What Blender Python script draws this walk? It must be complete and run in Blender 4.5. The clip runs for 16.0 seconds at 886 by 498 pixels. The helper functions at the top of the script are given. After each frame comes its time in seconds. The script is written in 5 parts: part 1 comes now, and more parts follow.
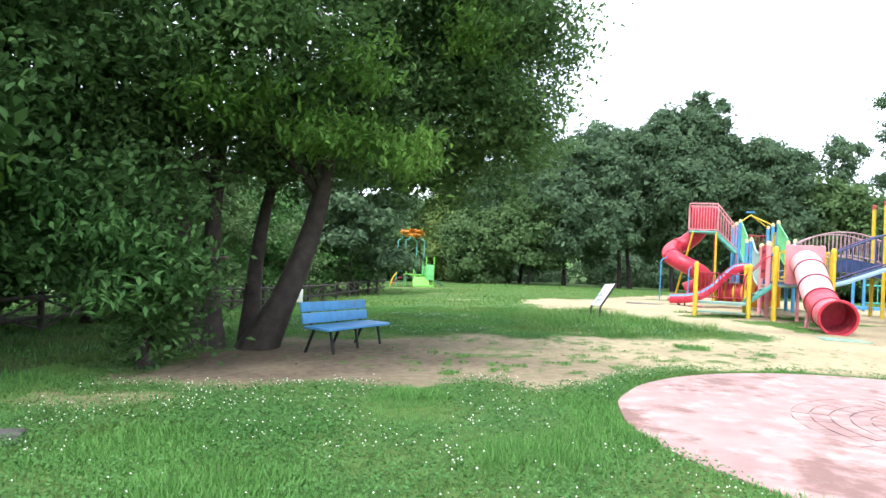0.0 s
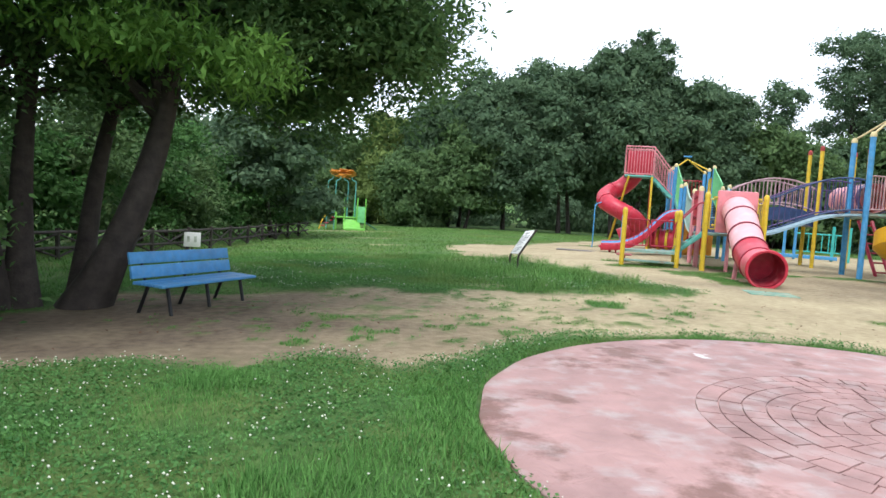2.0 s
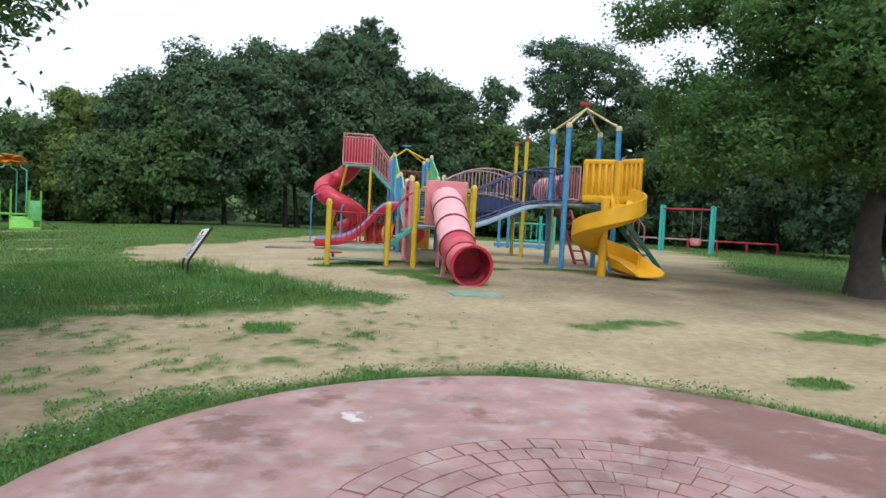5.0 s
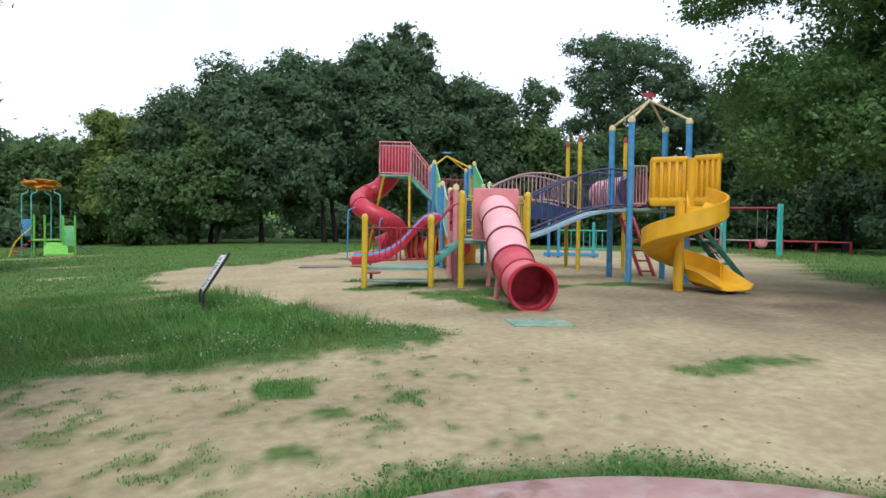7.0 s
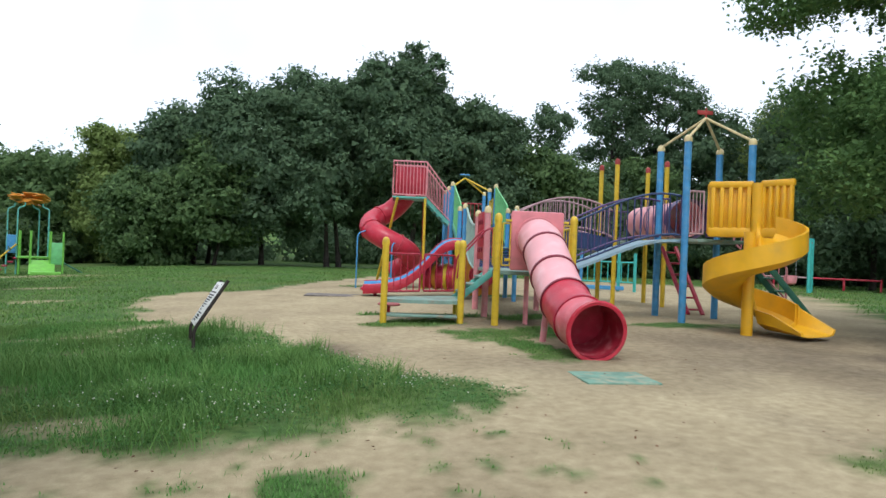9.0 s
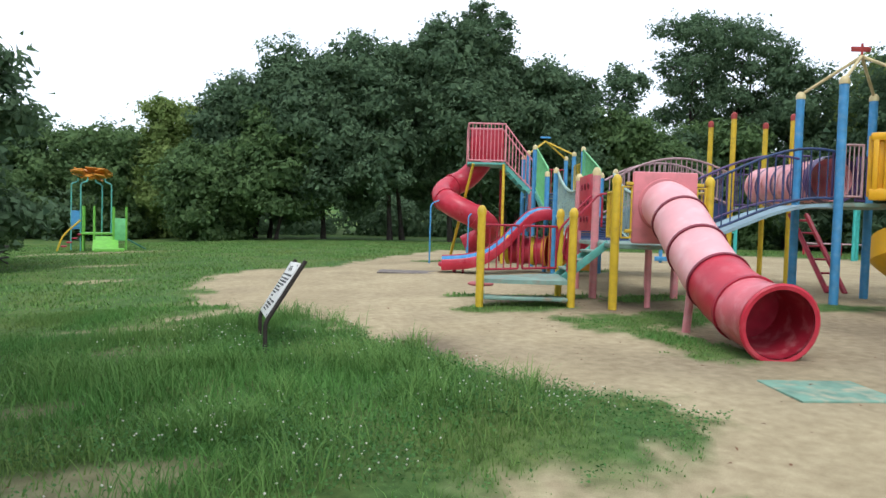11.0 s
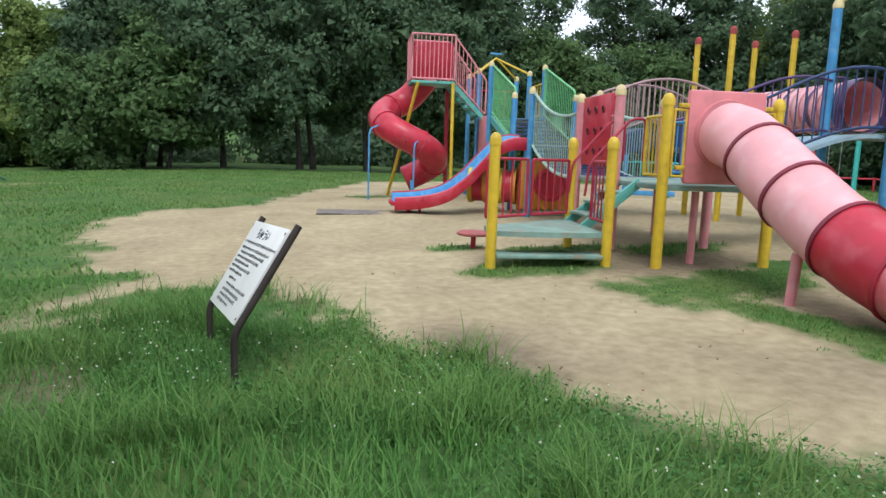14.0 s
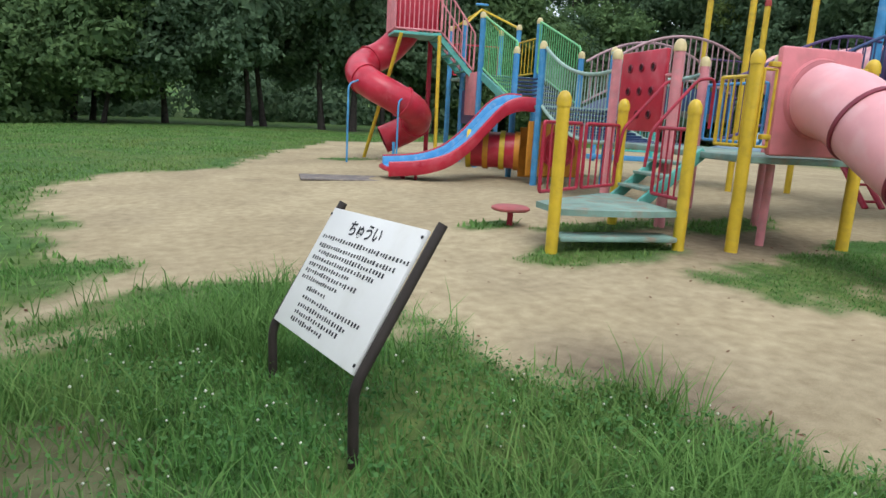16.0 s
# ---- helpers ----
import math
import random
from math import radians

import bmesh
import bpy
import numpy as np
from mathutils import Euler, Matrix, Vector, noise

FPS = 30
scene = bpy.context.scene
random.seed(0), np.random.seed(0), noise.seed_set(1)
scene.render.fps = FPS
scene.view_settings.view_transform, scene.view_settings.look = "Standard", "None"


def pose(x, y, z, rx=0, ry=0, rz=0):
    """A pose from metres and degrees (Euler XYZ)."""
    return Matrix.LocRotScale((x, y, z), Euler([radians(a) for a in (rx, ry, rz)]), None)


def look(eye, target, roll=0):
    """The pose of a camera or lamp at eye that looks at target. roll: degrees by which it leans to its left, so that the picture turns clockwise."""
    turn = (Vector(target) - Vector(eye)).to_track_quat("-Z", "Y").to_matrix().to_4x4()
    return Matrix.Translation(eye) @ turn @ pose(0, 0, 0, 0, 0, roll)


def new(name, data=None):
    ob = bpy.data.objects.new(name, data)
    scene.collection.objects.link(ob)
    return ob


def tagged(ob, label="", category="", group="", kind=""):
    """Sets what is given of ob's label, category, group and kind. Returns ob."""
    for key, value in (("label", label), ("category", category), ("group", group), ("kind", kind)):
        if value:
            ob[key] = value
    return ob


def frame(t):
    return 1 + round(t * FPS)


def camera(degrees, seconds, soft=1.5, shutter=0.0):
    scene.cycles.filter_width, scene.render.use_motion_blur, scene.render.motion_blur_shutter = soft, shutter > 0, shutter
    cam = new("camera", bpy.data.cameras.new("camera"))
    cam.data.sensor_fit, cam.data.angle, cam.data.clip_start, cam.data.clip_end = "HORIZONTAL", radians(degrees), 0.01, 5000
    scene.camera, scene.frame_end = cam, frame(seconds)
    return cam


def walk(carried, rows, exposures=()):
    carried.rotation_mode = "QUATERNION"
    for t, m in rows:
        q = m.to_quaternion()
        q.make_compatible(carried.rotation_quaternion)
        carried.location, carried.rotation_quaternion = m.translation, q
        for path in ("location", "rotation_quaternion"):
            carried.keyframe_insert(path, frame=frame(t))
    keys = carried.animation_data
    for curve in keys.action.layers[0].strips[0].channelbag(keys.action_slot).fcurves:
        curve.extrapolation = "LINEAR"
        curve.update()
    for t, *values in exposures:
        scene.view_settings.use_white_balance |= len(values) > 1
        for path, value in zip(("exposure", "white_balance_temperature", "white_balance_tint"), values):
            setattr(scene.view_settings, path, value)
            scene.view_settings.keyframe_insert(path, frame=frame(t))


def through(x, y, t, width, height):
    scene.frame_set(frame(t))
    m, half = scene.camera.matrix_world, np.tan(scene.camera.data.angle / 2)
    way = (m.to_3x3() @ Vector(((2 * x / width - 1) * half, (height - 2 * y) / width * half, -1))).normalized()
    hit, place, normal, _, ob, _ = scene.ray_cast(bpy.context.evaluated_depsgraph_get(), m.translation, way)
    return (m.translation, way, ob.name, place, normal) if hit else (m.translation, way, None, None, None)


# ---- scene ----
cam = camera(67.2, 16.0)
METRES, EYE, TILT, LEAN, TURN = 15.0, 1.38, 0.0, 0.0, 0.0
ROWS = [
    (0.0, 0.0, 0.0, 0.0, -0.08, 1.49, -3.25),
    (0.5, 0.0176, 0.0254, 0.001, -2.56, -0.36, -3.45),
    (1.0, 0.0351, 0.0512, 0.002, -7.74, -3.5, -3.6),
    (1.5, 0.0459, 0.0813, 0.0033, -6.36, -4.72, -3.91),
    (2.0, 0.0669, 0.1036, 0.0058, -4.4, -3.19, -3.9),
    (2.5, 0.0829, 0.1292, 0.007, -6.54, -2.43, -3.93),
    (3.0, 0.1071, 0.1503, 0.0082, -7.6, -1.61, -3.32),
    (3.5, 0.1221, 0.1769, 0.0076, -5.55, -1.62, -2.85),
    (4.0, 0.1451, 0.1981, 0.009, -4.47, -1.62, -2.26),
    (4.5, 0.1642, 0.2181, 0.0113, -14.86, -2.29, -2.39),
    (5.0, 0.1781, 0.2418, 0.0133, -26.12, -2.54, -3.04),
    (7.5, 0.2219, 0.3901, 0.021, -21.84, -1.41, -0.99),
    (8.0, 0.2229, 0.4231, 0.0203, -21.02, -0.39, -1.79),
    (8.5, 0.2301, 0.4553, 0.0197, -19.24, 0.37, -2.15),
    (9.0, 0.2286, 0.488, 0.0197, -22.87, 0.34, -2.33),
    (9.5, 0.2297, 0.5221, 0.0178, -20.87, -0.66, -1.87),
    (12.0, 0.2259, 0.6842, 0.0172, -18.03, -3.55, -1.85),
    (12.5, 0.218, 0.7169, 0.0179, -21.39, -5.04, -1.65),
    (13.0, 0.2201, 0.7489, 0.0181, -24.51, -6.24, -2.07),
    (13.5, 0.2121, 0.7799, 0.0197, -28.73, -7.52, -2.79),
    (14.0, 0.2123, 0.8123, 0.0196, -27.03, -8.21, -2.0),
    (14.5, 0.207, 0.8421, 0.0194, -25.68, -7.86, -1.77),
    (15.0, 0.2049, 0.8698, 0.0192, -26.48, -8.79, -2.1),
    (15.5, 0.1985, 0.8974, 0.0185, -27.11, -10.15, -2.68),
    (16.0, 0.1873, 0.9218, 0.018, -32.17, -11.45, -3.11),
]
EXPOSURES = [(t, e, 6150, 10) for t, e in ((0.0, 1.5), (0.5, 1.3), (1.0, 1.03), (2.0, 0.8), (3.5, 0.66), (4.5, 0.44), (5.0, 0.3), (7.5, 0.3), (9.0, 0.3), (12.5, 0.5), (16.0, 0.37))]
walk(cam, [(t, pose(0, 0, EYE, TILT, LEAN, TURN) @ pose(METRES * x, METRES * y, METRES * z, 90 + pitch, roll, yaw)) for t, x, y, z, yaw, pitch, roll in ROWS], EXPOSURES)


# ---- world, sun, exposure ----
world = bpy.data.worlds.new("overcast_sky")
scene.world = world
world.use_nodes = True
wn, wl = world.node_tree.nodes, world.node_tree.links
wn.clear()
w_out = wn.new("ShaderNodeOutputWorld")
w_bg = wn.new("ShaderNodeBackground")
w_cloud = wn.new("ShaderNodeBackground")
w_add = wn.new("ShaderNodeAddShader")
w_sky = wn.new("ShaderNodeTexSky")
w_sky.sky_type = "NISHITA"
w_sky.sun_disc = False
w_sky.sun_elevation = radians(55)
w_sky.sun_rotation = radians(200)
w_bg.inputs[1].default_value = 0.05
w_tc = wn.new("ShaderNodeTexCoord")
w_noise = wn.new("ShaderNodeTexNoise")
w_noise.inputs["Scale"].default_value = 2.5
w_noise.inputs["Detail"].default_value = 4
w_ramp = wn.new("ShaderNodeValToRGB")
w_ramp.color_ramp.elements[0].position, w_ramp.color_ramp.elements[0].color = 0.35, (0.80, 0.84, 0.90, 1)
w_ramp.color_ramp.elements[1].position, w_ramp.color_ramp.elements[1].color = 0.6, (1.0, 1.0, 1.0, 1)
w_cloud.inputs[1].default_value = 0.9
wl.new(w_tc.outputs["Generated"], w_noise.inputs["Vector"])
wl.new(w_noise.outputs["Fac"], w_ramp.inputs[0])
wl.new(w_ramp.outputs[0], w_cloud.inputs[0])
wl.new(w_sky.outputs[0], w_bg.inputs[0])
wl.new(w_bg.outputs[0], w_add.inputs[0])
wl.new(w_cloud.outputs[0], w_add.inputs[1])
wl.new(w_add.outputs[0], w_out.inputs[0])

sun = new("sun", bpy.data.lights.new("sun", "SUN"))
sun.data.energy, sun.data.angle, sun.data.color = 1.3, radians(25), (1.0, 0.96, 0.9)
sun.matrix_world = look((-4, -9, 18), (0, 0, 0))

# ---- the lie of the land ----
GC = (0.01287, 0.01913, 0.01682, 0.00177, -0.00194, -0.00054)


def land(x, y):
    """Height of the ground; works on numbers and arrays."""
    x, y = np.clip(x, -4, 14), np.clip(y, -4, 19)
    return GC[0] + GC[1] * x + GC[2] * y + GC[3] * x * y + GC[4] * x * x + GC[5] * y * y


SAND = [(-3.4, 6.9), (-2, 6.8), (-.4, 7.2), (.5, 7.7), (1.1, 7.2), (1.8, 7.6), (2.2, 8.0), (2.95, 8.7), (4.6, 8.95), (6.07, 8.66), (7.34, 7.48), (7.93, 6.1),
        (8.2, 3), (7, 0), (14, -2), (24, 3), (22, 10), (18, 12.4), (17, 13.3), (19.5, 18), (26, 24), (31, 32), (20, 38), (12, 36), (8.5, 31),
        (6.4, 27.2), (4.2, 26.7), (3, 25.2), (3.05, 20.6), (3.7, 19.6), (2.8, 18.4), (3.7, 19), (4.5, 18.5), (4.8, 17.2), (5.2, 15.7), (6, 14),
        (6.75, 12.95), (5.8, 12.4), (4.2, 12.35), (2.5, 12.4), (1.6, 11.7), (.8, 12.2), (-.7, 11.6), (-2.9, 11.2)]
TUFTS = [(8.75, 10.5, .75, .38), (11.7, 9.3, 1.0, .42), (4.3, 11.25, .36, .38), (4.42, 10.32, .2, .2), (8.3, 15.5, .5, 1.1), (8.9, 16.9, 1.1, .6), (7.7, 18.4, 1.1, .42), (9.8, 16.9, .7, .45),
         (13.0, 17.4, 1.1, .5), (8.6, 7.5, .5, .3), (7.35, 20.0, .4, .22), (4.0, 9.56, .22, .12), (8.7, 19.4, .9, .4), (10.6, 17.4, .6, .35), (10.2, 18.9, .8, .4), (9.4, 28.6, .8, .3), (12.3, 24.6, .9, .4), (6.3, 13.5, .35, .3)]
BARE = [(-1.0, 38.3, 2.6, 1.2), (0.5, 30, 1.1, .5), (2.4, 18.0, 1.1, .22), (0.8, 25, .8, .4), (2.8, 16.5, .75, .55), (2.94, 13.1, .6, .3), (-3.3, 6.15, 1.3, .45), (2.2, 14.6, .35, .2)]
DISC = (4.67, 5.68, 3.0)


def inside(px, py, poly):
    """Signed distance to a polygon, positive inside."""
    best, odd = np.full(px.shape, 1e9), np.zeros(px.shape, bool)
    for (ax, ay), (bx, by) in zip(poly, poly[1:] + poly[:1]):
        ex, ey = bx - ax, by - ay
        h = np.clip(((px - ax) * ex + (py - ay) * ey) / (ex * ex + ey * ey), 0, 1)
        best = np.minimum(best, np.hypot(px - ax - h * ex, py - ay - h * ey))
        if ay != by:
            odd ^= ((ay > py) != (by > py)) & (px < ex * (py - ay) / (by - ay) + ax)
    return np.where(odd, best, -best)


def ripple(px, py, size, seed):
    """Smooth value noise from -1 to 1."""
    g = np.random.RandomState(seed).uniform(-1, 1, (128, 128))
    fx, fy = px / size + 500.3, py / size + 500.7
    i, j = np.floor(fx).astype(int), np.floor(fy).astype(int)
    u, v = fx - i, fy - j
    u, v = u * u * (3 - 2 * u), v * v * (3 - 2 * v)
    a, b, c, d = g[i % 128, j % 128], g[(i + 1) % 128, j % 128], g[i % 128, (j + 1) % 128], g[(i + 1) % 128, (j + 1) % 128]
    return (a * (1 - u) + b * u) * (1 - v) + (c * (1 - u) + d * u) * v


def bareness(px, py):
    """1 on trodden sand, 0 on turf."""
    wob = 0.24 * ripple(px, py, .9, 1) + 0.17 * ripple(px, py, .3, 2) + 0.12 * ripple(px, py, .12, 12)
    wob = wob * np.clip((np.hypot(px - DISC[0], py - DISC[1]) - 3.25) / .7, .2, 1)
    d = inside(px, py, SAND) + wob
    m = np.clip(d / .3 + .5, 0, 1)
    for x, y, a, b in TUFTS:
        q = 1 - np.hypot((px - x) / a, (py - y) / b) + 1.6 * wob
        m = np.minimum(m, 1 - np.clip(q * 3 + .3, 0, 1))
    for x, y, a, b in BARE:
        q = 1 - np.hypot((px - x) / a, (py - y) / b) + 1.6 * wob
        m = np.maximum(m, np.clip(q * 2, 0, .62))
    worn = np.clip(1.25 - np.hypot((px - 2.2) / 3.9, (py - 10.3) / 2.2), 0, 1)
    patch = np.clip((.8 * ripple(px, py, .2, 3) + .7 * ripple(px, py, .09, 4) + .35 * ripple(px, py, .7, 5) - .55 + .4 * worn) * 2.2, 0, 1) * (worn > 0.02)
    return np.clip(m - .72 * patch, 0, 1)


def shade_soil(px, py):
    """How dark the bare soil is: loamy, with shade painted in under the decks."""
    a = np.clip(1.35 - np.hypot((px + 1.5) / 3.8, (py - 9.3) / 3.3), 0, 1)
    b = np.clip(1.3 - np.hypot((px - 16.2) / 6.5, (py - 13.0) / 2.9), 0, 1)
    # c: dark soil below the climbing structure, with the decks' shade painted in
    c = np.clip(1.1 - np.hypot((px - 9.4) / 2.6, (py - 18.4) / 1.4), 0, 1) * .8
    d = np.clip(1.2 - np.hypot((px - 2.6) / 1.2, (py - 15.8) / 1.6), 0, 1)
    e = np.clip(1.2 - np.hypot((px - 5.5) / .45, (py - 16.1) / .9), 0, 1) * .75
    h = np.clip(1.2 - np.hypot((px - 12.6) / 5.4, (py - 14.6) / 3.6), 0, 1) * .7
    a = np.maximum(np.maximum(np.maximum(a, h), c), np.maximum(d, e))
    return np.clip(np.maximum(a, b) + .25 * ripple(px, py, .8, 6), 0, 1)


# ---- materials ----
def mat(name, col, rough=0.6, metal=0.0, vary=0.25, scale=6.0, bump=0.1, fine=60.0, dirt=None, amount=0.3, spec=0.4):
    """A procedural surface: tone that drifts at two scales, grime, and fine relief."""
    m = bpy.data.materials.new(name)
    m.use_nodes = True
    n, l = m.node_tree.nodes, m.node_tree.links
    b = n["Principled BSDF"]
    b.inputs["Metallic"].default_value = metal
    b.inputs["Specular IOR Level"].default_value = spec
    geo = n.new("ShaderNodeNewGeometry")
    big, small = n.new("ShaderNodeTexNoise"), n.new("ShaderNodeTexNoise")
    for t, s, d in ((big, scale, 5), (small, fine, 3)):
        t.inputs["Scale"].default_value, t.inputs["Detail"].default_value = s, d
        l.new(geo.outputs["Position"], t.inputs["Vector"])
    ramp = n.new("ShaderNodeValToRGB")
    lo, hi = [max(0, c * (1 - vary)) for c in col], [min(1, c * (1 + vary)) for c in col]
    ramp.color_ramp.elements[0].position, ramp.color_ramp.elements[0].color = .3, (*lo, 1)
    ramp.color_ramp.elements[1].position, ramp.color_ramp.elements[1].color = .7, (*hi, 1)
    l.new(big.outputs["Fac"], ramp.inputs[0])
    out = ramp.outputs[0]
    if dirt:
        mask = n.new("ShaderNodeTexNoise")
        mask.inputs["Scale"].default_value, mask.inputs["Detail"].default_value = scale * 1.7, 8
        l.new(geo.outputs["Position"], mask.inputs["Vector"])
        cut = n.new("ShaderNodeMapRange")
        cut.inputs[1].default_value, cut.inputs[2].default_value = .5, .75
        cut.inputs[3].default_value, cut.inputs[4].default_value = 0, amount
        l.new(mask.outputs["Fac"], cut.inputs[0])
        mix = n.new("ShaderNodeMixRGB")
        mix.inputs[2].default_value = (*dirt, 1)
        l.new(cut.outputs[0], mix.inputs[0])
        l.new(out, mix.inputs[1])
        out = mix.outputs[0]
    l.new(out, b.inputs["Base Color"])
    rr = n.new("ShaderNodeMapRange")
    rr.inputs[3].default_value, rr.inputs[4].default_value = max(.05, rough - .12), min(1, rough + .12)
    l.new(big.outputs["Fac"], rr.inputs[0])
    l.new(rr.outputs[0], b.inputs["Roughness"])
    if bump:
        bp = n.new("ShaderNodeBump")
        bp.inputs["Strength"].default_value, bp.inputs["Distance"].default_value = bump, .01
        l.new(small.outputs["Fac"], bp.inputs["Height"])
        l.new(bp.outputs[0], b.inputs["Normal"])
    return m


def leaf_mat(name, c0, c1, through=0.35, dry=None):
    """Foliage: tone differs leaf by leaf, and some light comes through; dry tints wide patches."""
    m = bpy.data.materials.new(name)
    m.use_nodes = True
    n, l = m.node_tree.nodes, m.node_tree.links
    b, out = n["Principled BSDF"], n["Material Output"]
    geo, ramp = n.new("ShaderNodeNewGeometry"), n.new("ShaderNodeValToRGB")
    nz, add = n.new("ShaderNodeTexNoise"), n.new("ShaderNodeMath")
    nz.inputs["Scale"].default_value = .9
    l.new(geo.outputs["Position"], nz.inputs["Vector"])
    add.operation = "MULTIPLY_ADD"
    add.inputs[1].default_value = .45
    l.new(geo.outputs["Random Per Island"], add.inputs[0])
    sc = n.new("ShaderNodeMath")
    sc.operation = "MULTIPLY"
    sc.inputs[1].default_value = .55
    l.new(nz.outputs["Fac"], sc.inputs[0])
    l.new(sc.outputs[0], add.inputs[2])
    ramp.color_ramp.elements[0].position, ramp.color_ramp.elements[0].color = .15, (*c0, 1)
    ramp.color_ramp.elements[1].position, ramp.color_ramp.elements[1].color = .8, (*c1, 1)
    l.new(add.outputs[0], ramp.inputs[0])
    tone = ramp.outputs[0]
    if dry:
        wide, cut, mix = n.new("ShaderNodeTexNoise"), n.new("ShaderNodeMapRange"), n.new("ShaderNodeMixRGB")
        wide.inputs["Scale"].default_value, wide.inputs["Detail"].default_value = .42, 5
        l.new(geo.outputs["Position"], wide.inputs["Vector"])
        cut.inputs[1].default_value, cut.inputs[2].default_value, cut.inputs[4].default_value = .5, .68, .55
        l.new(wide.outputs["Fac"], cut.inputs[0]), l.new(cut.outputs[0], mix.inputs[0]), l.new(tone, mix.inputs[1])
        mix.inputs[2].default_value = (*dry, 1)
        tone = mix.outputs[0]
    l.new(tone, b.inputs["Base Color"])
    b.inputs["Roughness"].default_value = .7
    b.inputs["Specular IOR Level"].default_value = .12
    tr, mx = n.new("ShaderNodeBsdfTranslucent"), n.new("ShaderNodeMixShader")
    l.new(tone, tr.inputs[0])
    mx.inputs[0].default_value = through
    l.new(b.outputs[0], mx.inputs[1])
    l.new(tr.outputs[0], mx.inputs[2])
    l.new(mx.outputs[0], out.inputs[0])
    return m


YELLOW = mat("yellow_paint", (.62, .43, .03), .42, vary=.12, dirt=(.25, .16, .05), amount=.35)
BLUE = mat("sky_blue_paint", (.065, .27, .52), .45, vary=.15, dirt=(.3, .42, .5), amount=.3)
TEAL = mat("teal_paint", (.12, .42, .36), .5, vary=.2, dirt=(.2, .24, .2), amount=.4)
GREEN = mat("green_paint", (.16, .50, .20), .45, vary=.15, dirt=(.2, .4, .2), amount=.3)
LIME = mat("lime_paint", (.17, .46, .07), .5, vary=.15)
DKGREEN = mat("dark_green_paint", (.03, .14, .09), .5, vary=.2)
PINK = mat("faded_pink_paint", (.66, .25, .27), .5, vary=.15, dirt=(.5, .36, .34), amount=.4)
MAROON = mat("maroon_paint", (.36, .02, .045), .42, vary=.2, dirt=(.25, .1, .1), amount=.3)
RED = mat("red_plastic", (.47, .025, .05), .33, vary=.15, scale=3, dirt=(.60, .17, .19), amount=.35)
# darker copy of the red, coloured as shade inside tubes, hole rims and hollows
DEEPRED = mat("shaded_red_plastic", (.20, .010, .025), .4, vary=.15, scale=3)
ROSE = mat("sun_bleached_pink_plastic", (.78, .37, .39), .38, vary=.10, scale=2.5, dirt=(.84, .56, .57), amount=.6)
PANELPINK = mat("weathered_pink_panel", (.62, .20, .22), .55, vary=.15, scale=3, dirt=(.35, .16, .15), amount=.4)
PURPLE = mat("purple_paint", (.085, .05, .14), .45, vary=.2)
NAVY = mat("navy_paint", (.025, .05, .13), .45, vary=.25)
MAUVE = mat("mauve_paint", (.40, .26, .27), .5, vary=.18, dirt=(.3, .25, .2), amount=.4)
YPLASTIC = mat("yellow_plastic", (.74, .40, .015), .38, vary=.1, scale=3, dirt=(.55, .33, .06), amount=.4)
ORANGE = mat("orange_paint", (.58, .24, .025), .5, vary=.15)
SLIDEBLUE = mat("blue_slide_bed", (.07, .29, .56), .35, vary=.12, dirt=(.4, .5, .58), amount=.45)
DECKMAT = mat("worn_green_deck", (.20, .32, .27), .65, vary=.25, scale=4, bump=.3, dirt=(.27, .20, .14), amount=.9)
RAMPMAT = mat("pale_blue_ramp", (.24, .36, .42), .6, vary=.15, dirt=(.3, .3, .28), amount=.5)
ROPE = mat("grey_green_rope", (.30, .42, .36), .7, vary=.2)
RUST = mat("rusty_red_seat", (.36, .09, .09), .6, vary=.2, dirt=(.2, .1, .08), amount=.5)
BENCHBLUE = mat("bench_blue_paint", (.075, .27, .54), .5, vary=.15, scale=9, bump=.2, dirt=(.2, .33, .45), amount=.4)
BLACKIRON = mat("black_iron", (.02, .02, .022), .5, .3, vary=.3, bump=.2)
BROWNPOST = mat("dark_brown_post", (.035, .026, .022), .6, vary=.3, bump=.3)
WHITE = mat("white_board", (.80, .80, .77), .45, vary=.05, scale=3, dirt=(.6, .58, .5), amount=.3)
INK = mat("black_ink", (.02, .02, .025), .6, vary=.1, bump=0)
BARK = mat("dark_bark", (.05, .04, .034), .9, vary=.4, scale=7, bump=1.0, fine=25)
BARKGREY = mat("grey_bark", (.055, .046, .04), .9, vary=.35, scale=7, bump=1.0, fine=25)
FENCEWOOD = mat("weathered_fence_wood", (.05, .042, .036), .85, vary=.4, scale=12, bump=.5)
RUBBER = mat("green_rubber_mat", (.16, .29, .22), .85, vary=.3, scale=4, bump=.5, dirt=(.42, .36, .25), amount=.95)
GREYMAT = mat("grey_rubber_mat", (.16, .14, .13), .85, vary=.25, bump=.4, dirt=(.4, .34, .24), amount=.6)
TEALPOST = mat("swing_teal_paint", (.06, .42, .38), .5, vary=.15)
CHAIN = mat("chain_steel", (.35, .35, .36), .4, .8, vary=.1)
STONE = mat("dark_kerb_stone", (.09, .085, .08), .85, vary=.3, bump=.5)
BRICKMAT = mat("pink_paver", (.33, .20, .185), .75, vary=.28, scale=2.5, bump=.8, fine=25, dirt=(.43, .36, .34), amount=.8)
FADEDRED = mat("bleached_red_plastic", (.60, .12, .15), .36, vary=.2, scale=2.5, dirt=(.74, .34, .36), amount=.8)
CREAM = mat("cream_cap", (.60, .50, .26), .5, vary=.2)
TIPRED = mat("faded_red_cap", (.33, .045, .04), .6, vary=.2)
